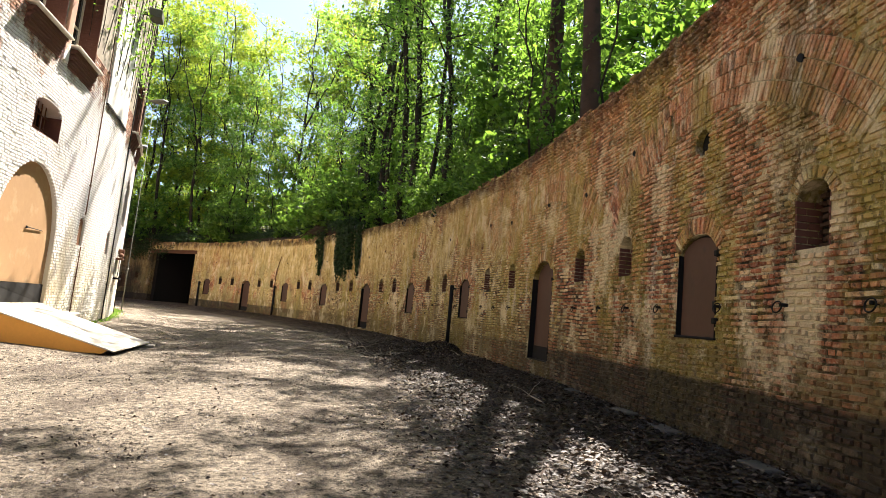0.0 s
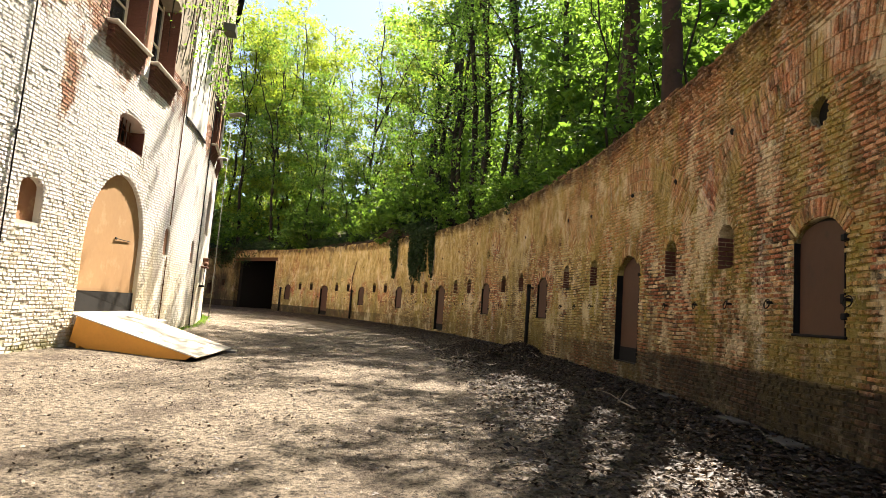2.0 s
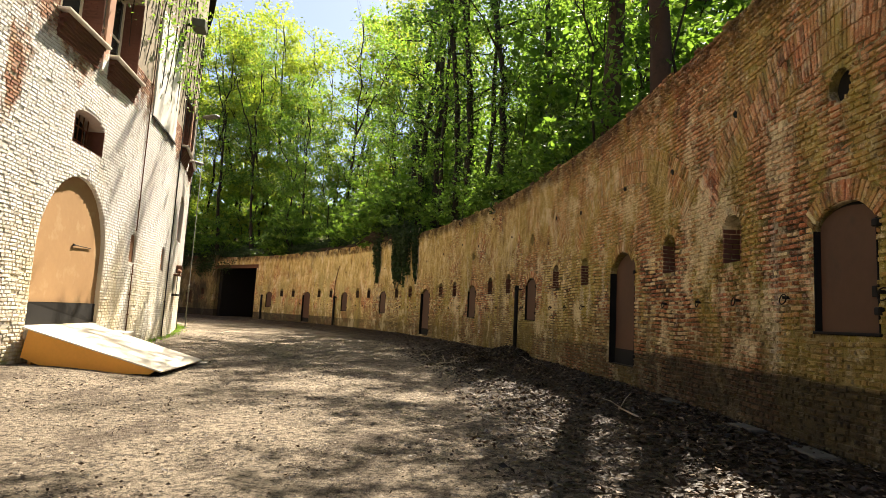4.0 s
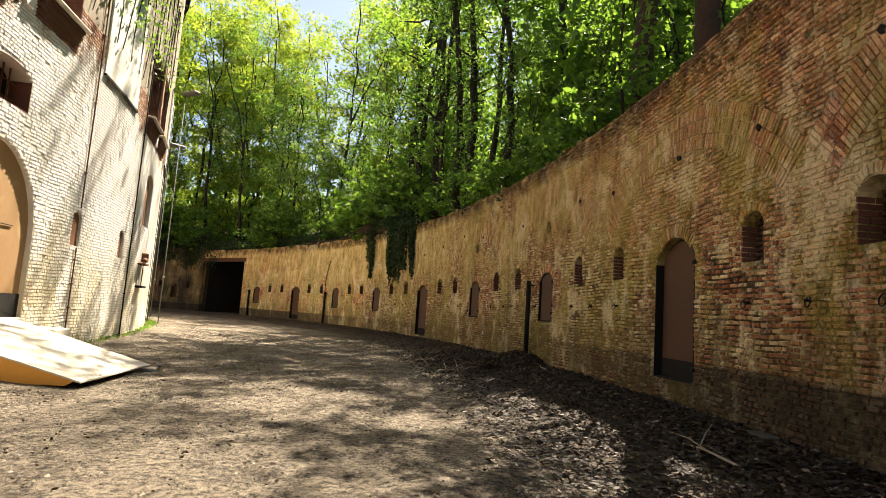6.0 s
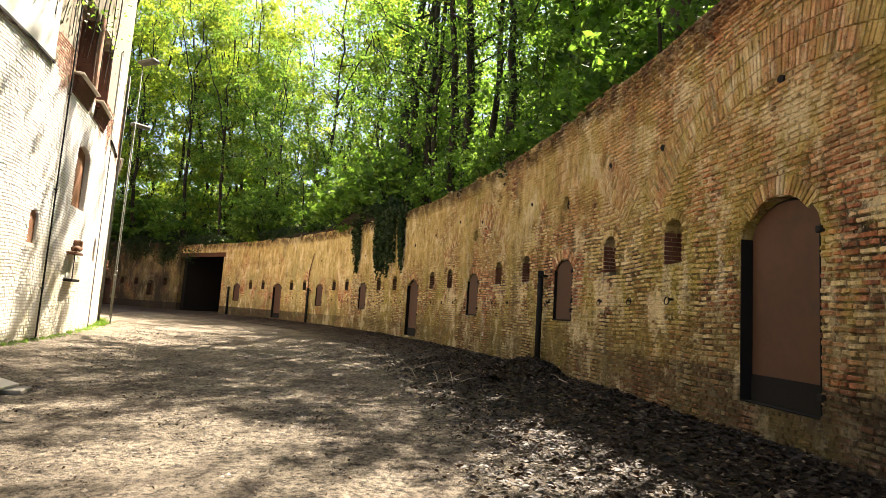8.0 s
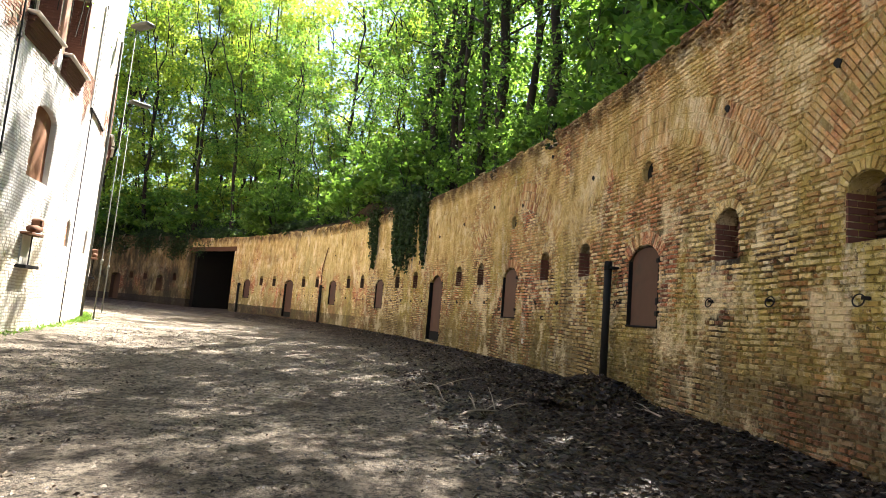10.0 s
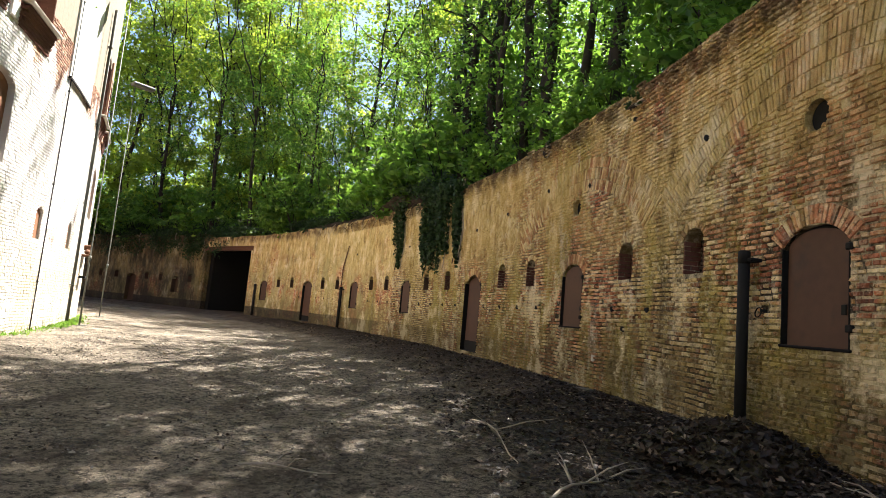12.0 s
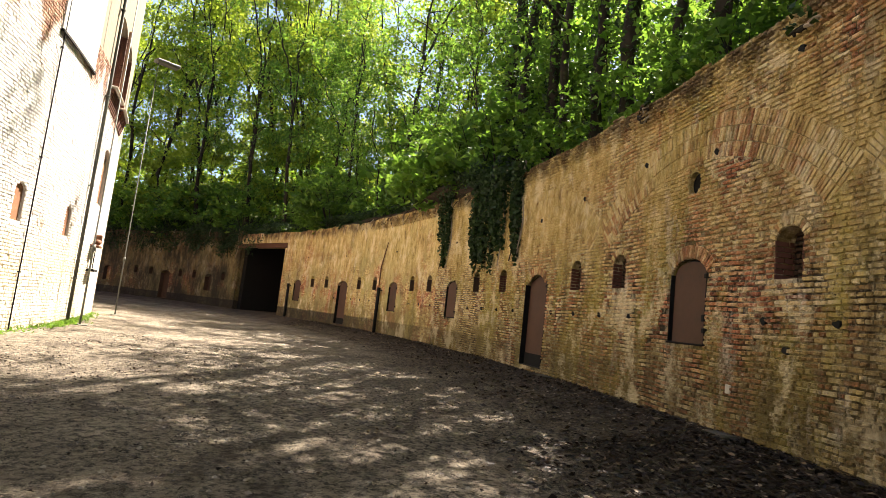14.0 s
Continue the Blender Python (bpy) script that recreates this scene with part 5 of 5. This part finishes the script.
part("web", box("web", M_RUST, -3.3, 3.3, -0.012, 0.012, -0.13, 0.13, 0.0), t, m=m)
for z in (-0.14, 0.14):
    part("flange", box("flange", M_RUST, -3.3, 3.3, -0.07, 0.07, z - 0.012, z + 0.012, 0.004), t, m=m)

# ---- leaf litter, leaf heap, branches, pebbles ----
g = np.random.default_rng(31)


def strewn(n, a0, a1, r0, r1, power, size):
    a = g.uniform(a0, a1, n)
    r = r1 - (r1 - r0) * (g.beta(1.0, 1.9, n) if power > 1 else g.random(n))
    x, y = CX + r * np.cos(a * D2R), CY + r * np.sin(a * D2R)
    return np.array([(p, q, ground_z(p, q) + g.uniform(0.004, 0.03)) for p, q in zip(x, y)]), g.uniform(0.5, 1.3, n) * size


p1, s1 = strewn(40000, -1, 22, RO - 3.4, RO - 0.02, 1.5, 0.08)
p2, s2 = strewn(9000, 22, 50, RO - 2.6, RO - 0.02, 1.5, 0.085)
p3, s3 = strewn(84000, -3, 32, RI + 1.0, RO - 1.0, 0.8, 0.038)
drift = np.array([noise.noise(Vector((x * 0.9, y * 1.5, 7))) + 0.5 * noise.noise(Vector((x * 3.1, y * 4.2, 3))) + 0.25 * g.normal() > 0.12 for x, y, _ in p3])
p3, s3 = p3[drift], s3[drift]
tagged(new("leaf_litter", leaf_mesh("leaf_litter", M_LITTER, np.concatenate([p1, p2, p3]), np.concatenate([s1, s2, s3]), g, 0.88)), "dark brown dead leaves strewn over the moat floor", "leaf litter", kind="stuff")

heap = thing("leaf_heap", "heap of dead brown leaves at the foot of a drain pipe", "leaf heap", Matrix.Translation(at(RO - 0.45, 17.4, ground_z(*at(RO - 0.45, 17.4)[:2]) - 0.05)))
hv = [(0.95 * s * math.cos(w), 0.95 * s * math.sin(w) * 1.3, 0.36 * (1 - s) ** 0.8 + 0.03 * math.sin(5 * w) * s) for s in (1.0, 0.7, 0.4, 0.12) for w in [2 * math.pi * i / 18 for i in range(18)]]
hf = [(j * 18 + i, j * 18 + (i + 1) % 18, (j + 1) * 18 + (i + 1) % 18, (j + 1) * 18 + i) for j in range(3) for i in range(18)] + [tuple(54 + i for i in range(18))]
part("core", mesh_of("core", hv, hf, M_HILL, shade=True), heap)
n = 2600
w, s = g.uniform(0, 6.283, n), np.sqrt(g.random(n)) * 1.1
pts = np.stack([0.95 * s * np.cos(w), 1.24 * s * np.sin(w), 0.36 * np.maximum(0, 1 - s) ** 0.8 + g.uniform(0, 0.05, n)], axis=1)
part("dead_leaves", leaf_mesh("dead_leaves", M_LITTER, pts, g.uniform(0.05, 0.12, n), g, 0.5), heap)


def fallen(label, x, y, rz, length, r, fork):
    t = thing("fallen_branch", label, "branch", Matrix.Translation((x, y, ground_z(x, y) + r)) @ Matrix.Rotation(rz * D2R, 4, 'Z'), "fallen branches")
    path = [(length * i / 6, 0.025 * math.sin(i * 1.1) * length, 0.02 + 0.02 * math.sin(i * 0.9) * length) for i in range(7)]
    part("stem", tube("stem", M_TWIG, path, [r * (1 - 0.12 * i) for i in range(7)], 6), t)
    for j in range(fork):
        b = Vector(path[2 + j % 4])
        d = Vector((0.5, (-1) ** j * 0.55, 0.25 + 0.15 * (j % 3))) * length * 0.38
        part("twig", tube("twig", M_TWIG, [b, b + d * 0.5 + Vector((0, 0, 0.03)), b + d], [r * 0.6, r * 0.45, r * 0.15], 5), t)


fallen("bleached forked branch lying on dead leaves", -1.7, 17.1, 62, 1.3, 0.016, 5)
fallen("thin bleached branch lying on the gravel", -2.6, 20.2, -70, 2.6, 0.014, 2)
fallen("curved branch lying against the leaf heap", 0.75, 17.1, 100, 0.8, 0.014, 1)
fallen("thin bare branch on the gravel", 1.75, 9.2, 100, 1.3, 0.014, 2)
fallen("thin bare branch on the gravel", -4.2, 17.0, 10, 0.8, 0.012, 2)

t = tagged(new("stone_block", box("stone_block", M_STONE, -0.05, 0.05, -0.02, 0.014, -0.06, 0.06, 0.01)), "small pale stone set in the brickwork", "stone", kind="structure")
t.matrix_basis = wall_pose(RO, 21.8, 0.88, 1)
n = 8000
a = g.uniform(-2, 26, n)
r = g.uniform(RI + 0.8, RO - 0.6, n)
vs, fs = [], []
for q, w in zip(r, a):
    c = at(q, w)
    c.z = ground_z(c.x, c.y)
    s = 0.008 + 0.022 * g.random() ** 2
    b = len(vs)
    vs += [c + Vector(v) * s for v in ((1, 0.2, 0), (0, 1.1, 0.1), (-1, -0.1, 0), (0.1, -0.9, 0), (0.1, 0.1, 0.7), (0, 0, -0.6))]
    fs += [(b + i, b + (i + 1) % 4, b + 4) for i in range(4)]
tagged(new("gravel_stones", mesh_of("gravel_stones", vs, fs, M_PEBBLE)), "loose pale gravel stones on the moat floor", "gravel", kind="stuff")

for i, (a, ln, w) in enumerate(((0.2, 0.9, 0.24), (1.3, 0.7, 0.22), (2.1, 0.55, 0.26), (3.3, 0.4, 0.2), (5.1, 0.5, 0.24), (6.3, 0.45, 0.2), (8.4, 0.4, 0.22), (21.6, 0.45, 0.2), (27.3, 0.6, 0.22))):
    c = at(RO - 0.10 - w / 2, a)
    t = tagged(new("kerb_slab", box("kerb_slab", M_KERB, -ln / 2, ln / 2, -w / 2, w / 2, -0.06, 0.06, 0.015)), "flat grey stone slab along the wall foot", "slab", "kerb slabs")
    t.matrix_basis = Matrix.Translation((c.x, c.y, ground_z(c.x, c.y) - 0.02)) @ Matrix.Rotation((a + 90 + 5 * math.sin(i * 3)) * D2R, 4, 'Z')

# grass and moss along the foot of the keep
n = 1500
a = np.concatenate([g.uniform(15, 40, n - 800), g.normal(33.5, 1.5, 800)])
r = RI + 0.02 + np.abs(g.normal(size=n)) * 0.16
pts = np.array([(CX + q * math.cos(w * D2R), CY + q * math.sin(w * D2R), ground_z(CX + q * math.cos(w * D2R), CY + q * math.sin(w * D2R)) + 0.05 * g.random()) for q, w in zip(r, a)])
tagged(new("wall_foot_grass", leaf_mesh("wall_foot_grass", M_LEAF, pts, g.uniform(0.05, 0.14, n), g, -0.6, 0.25)), "tufts of yellow-green grass along the wall foot", "grass", kind="stuff")

# dry creeper on the upper keep
n = 2600
a = g.normal(19.5, 3.2, n)
z = 8.0 + 4.5 * g.random(n)
r = RI + 0.05 + 0.35 * g.random(n)
pts = np.stack([CX + r * np.cos(a * D2R), CY + r * np.sin(a * D2R), z], axis=1)
creeper = thing("creeper", "dry creeper with yellow-green leaves on the upper wall", "creeper")
for i in range(16):
    a0 = 15 + 0.8 * i
    path = [at(RI + 0.04, a0 + 0.18 * math.sin(j * 1.1 + i * 2) - 0.12 * j, 11.8 - 0.75 * j) for j in range(7)]
    part("runner", tube("runner", M_BARK, path, [0.028 - 0.003 * j for j in range(7)], 5), creeper)
part("leaf_mass", leaf_mesh("leaf_mass", M_LEAF, pts[: n // 2], g.uniform(0.06, 0.15, n // 2), g), creeper)

# ---- single bricks in the stretches nearest to the path ----
def lone_brick(name, mat):
    vs, fs = [], []
    w, h, e = 0.089, 0.0265, 0.006
    vs = [(x, -0.03, z) for x, z in ((-w, -h), (w, -h), (w, h), (-w, h))] + [(x, 0.006, z) for x, z in ((-w + e, -h + e), (w - e, -h + e), (w - e, h - e), (-w + e, h - e))]
    fs = [(7, 6, 5, 4)] + [(i, 4 + i, 4 + (i + 1) % 4, (i + 1) % 4) for i in range(4)]
    return mesh_of(name, vs, fs, mat)


for R, out, todo, mat, wall in ((RO, 1, ones, M_BRICK1, wall_outer), (RI, -1, ones_l, M_WHITE1, house)):
    me = lone_brick("brick", mat)
    for a, z in todo:
        part("brick", me, wall, m=wall_pose(R, a, z, out) @ pose(0, g.uniform(-0.004, 0.005), 0))
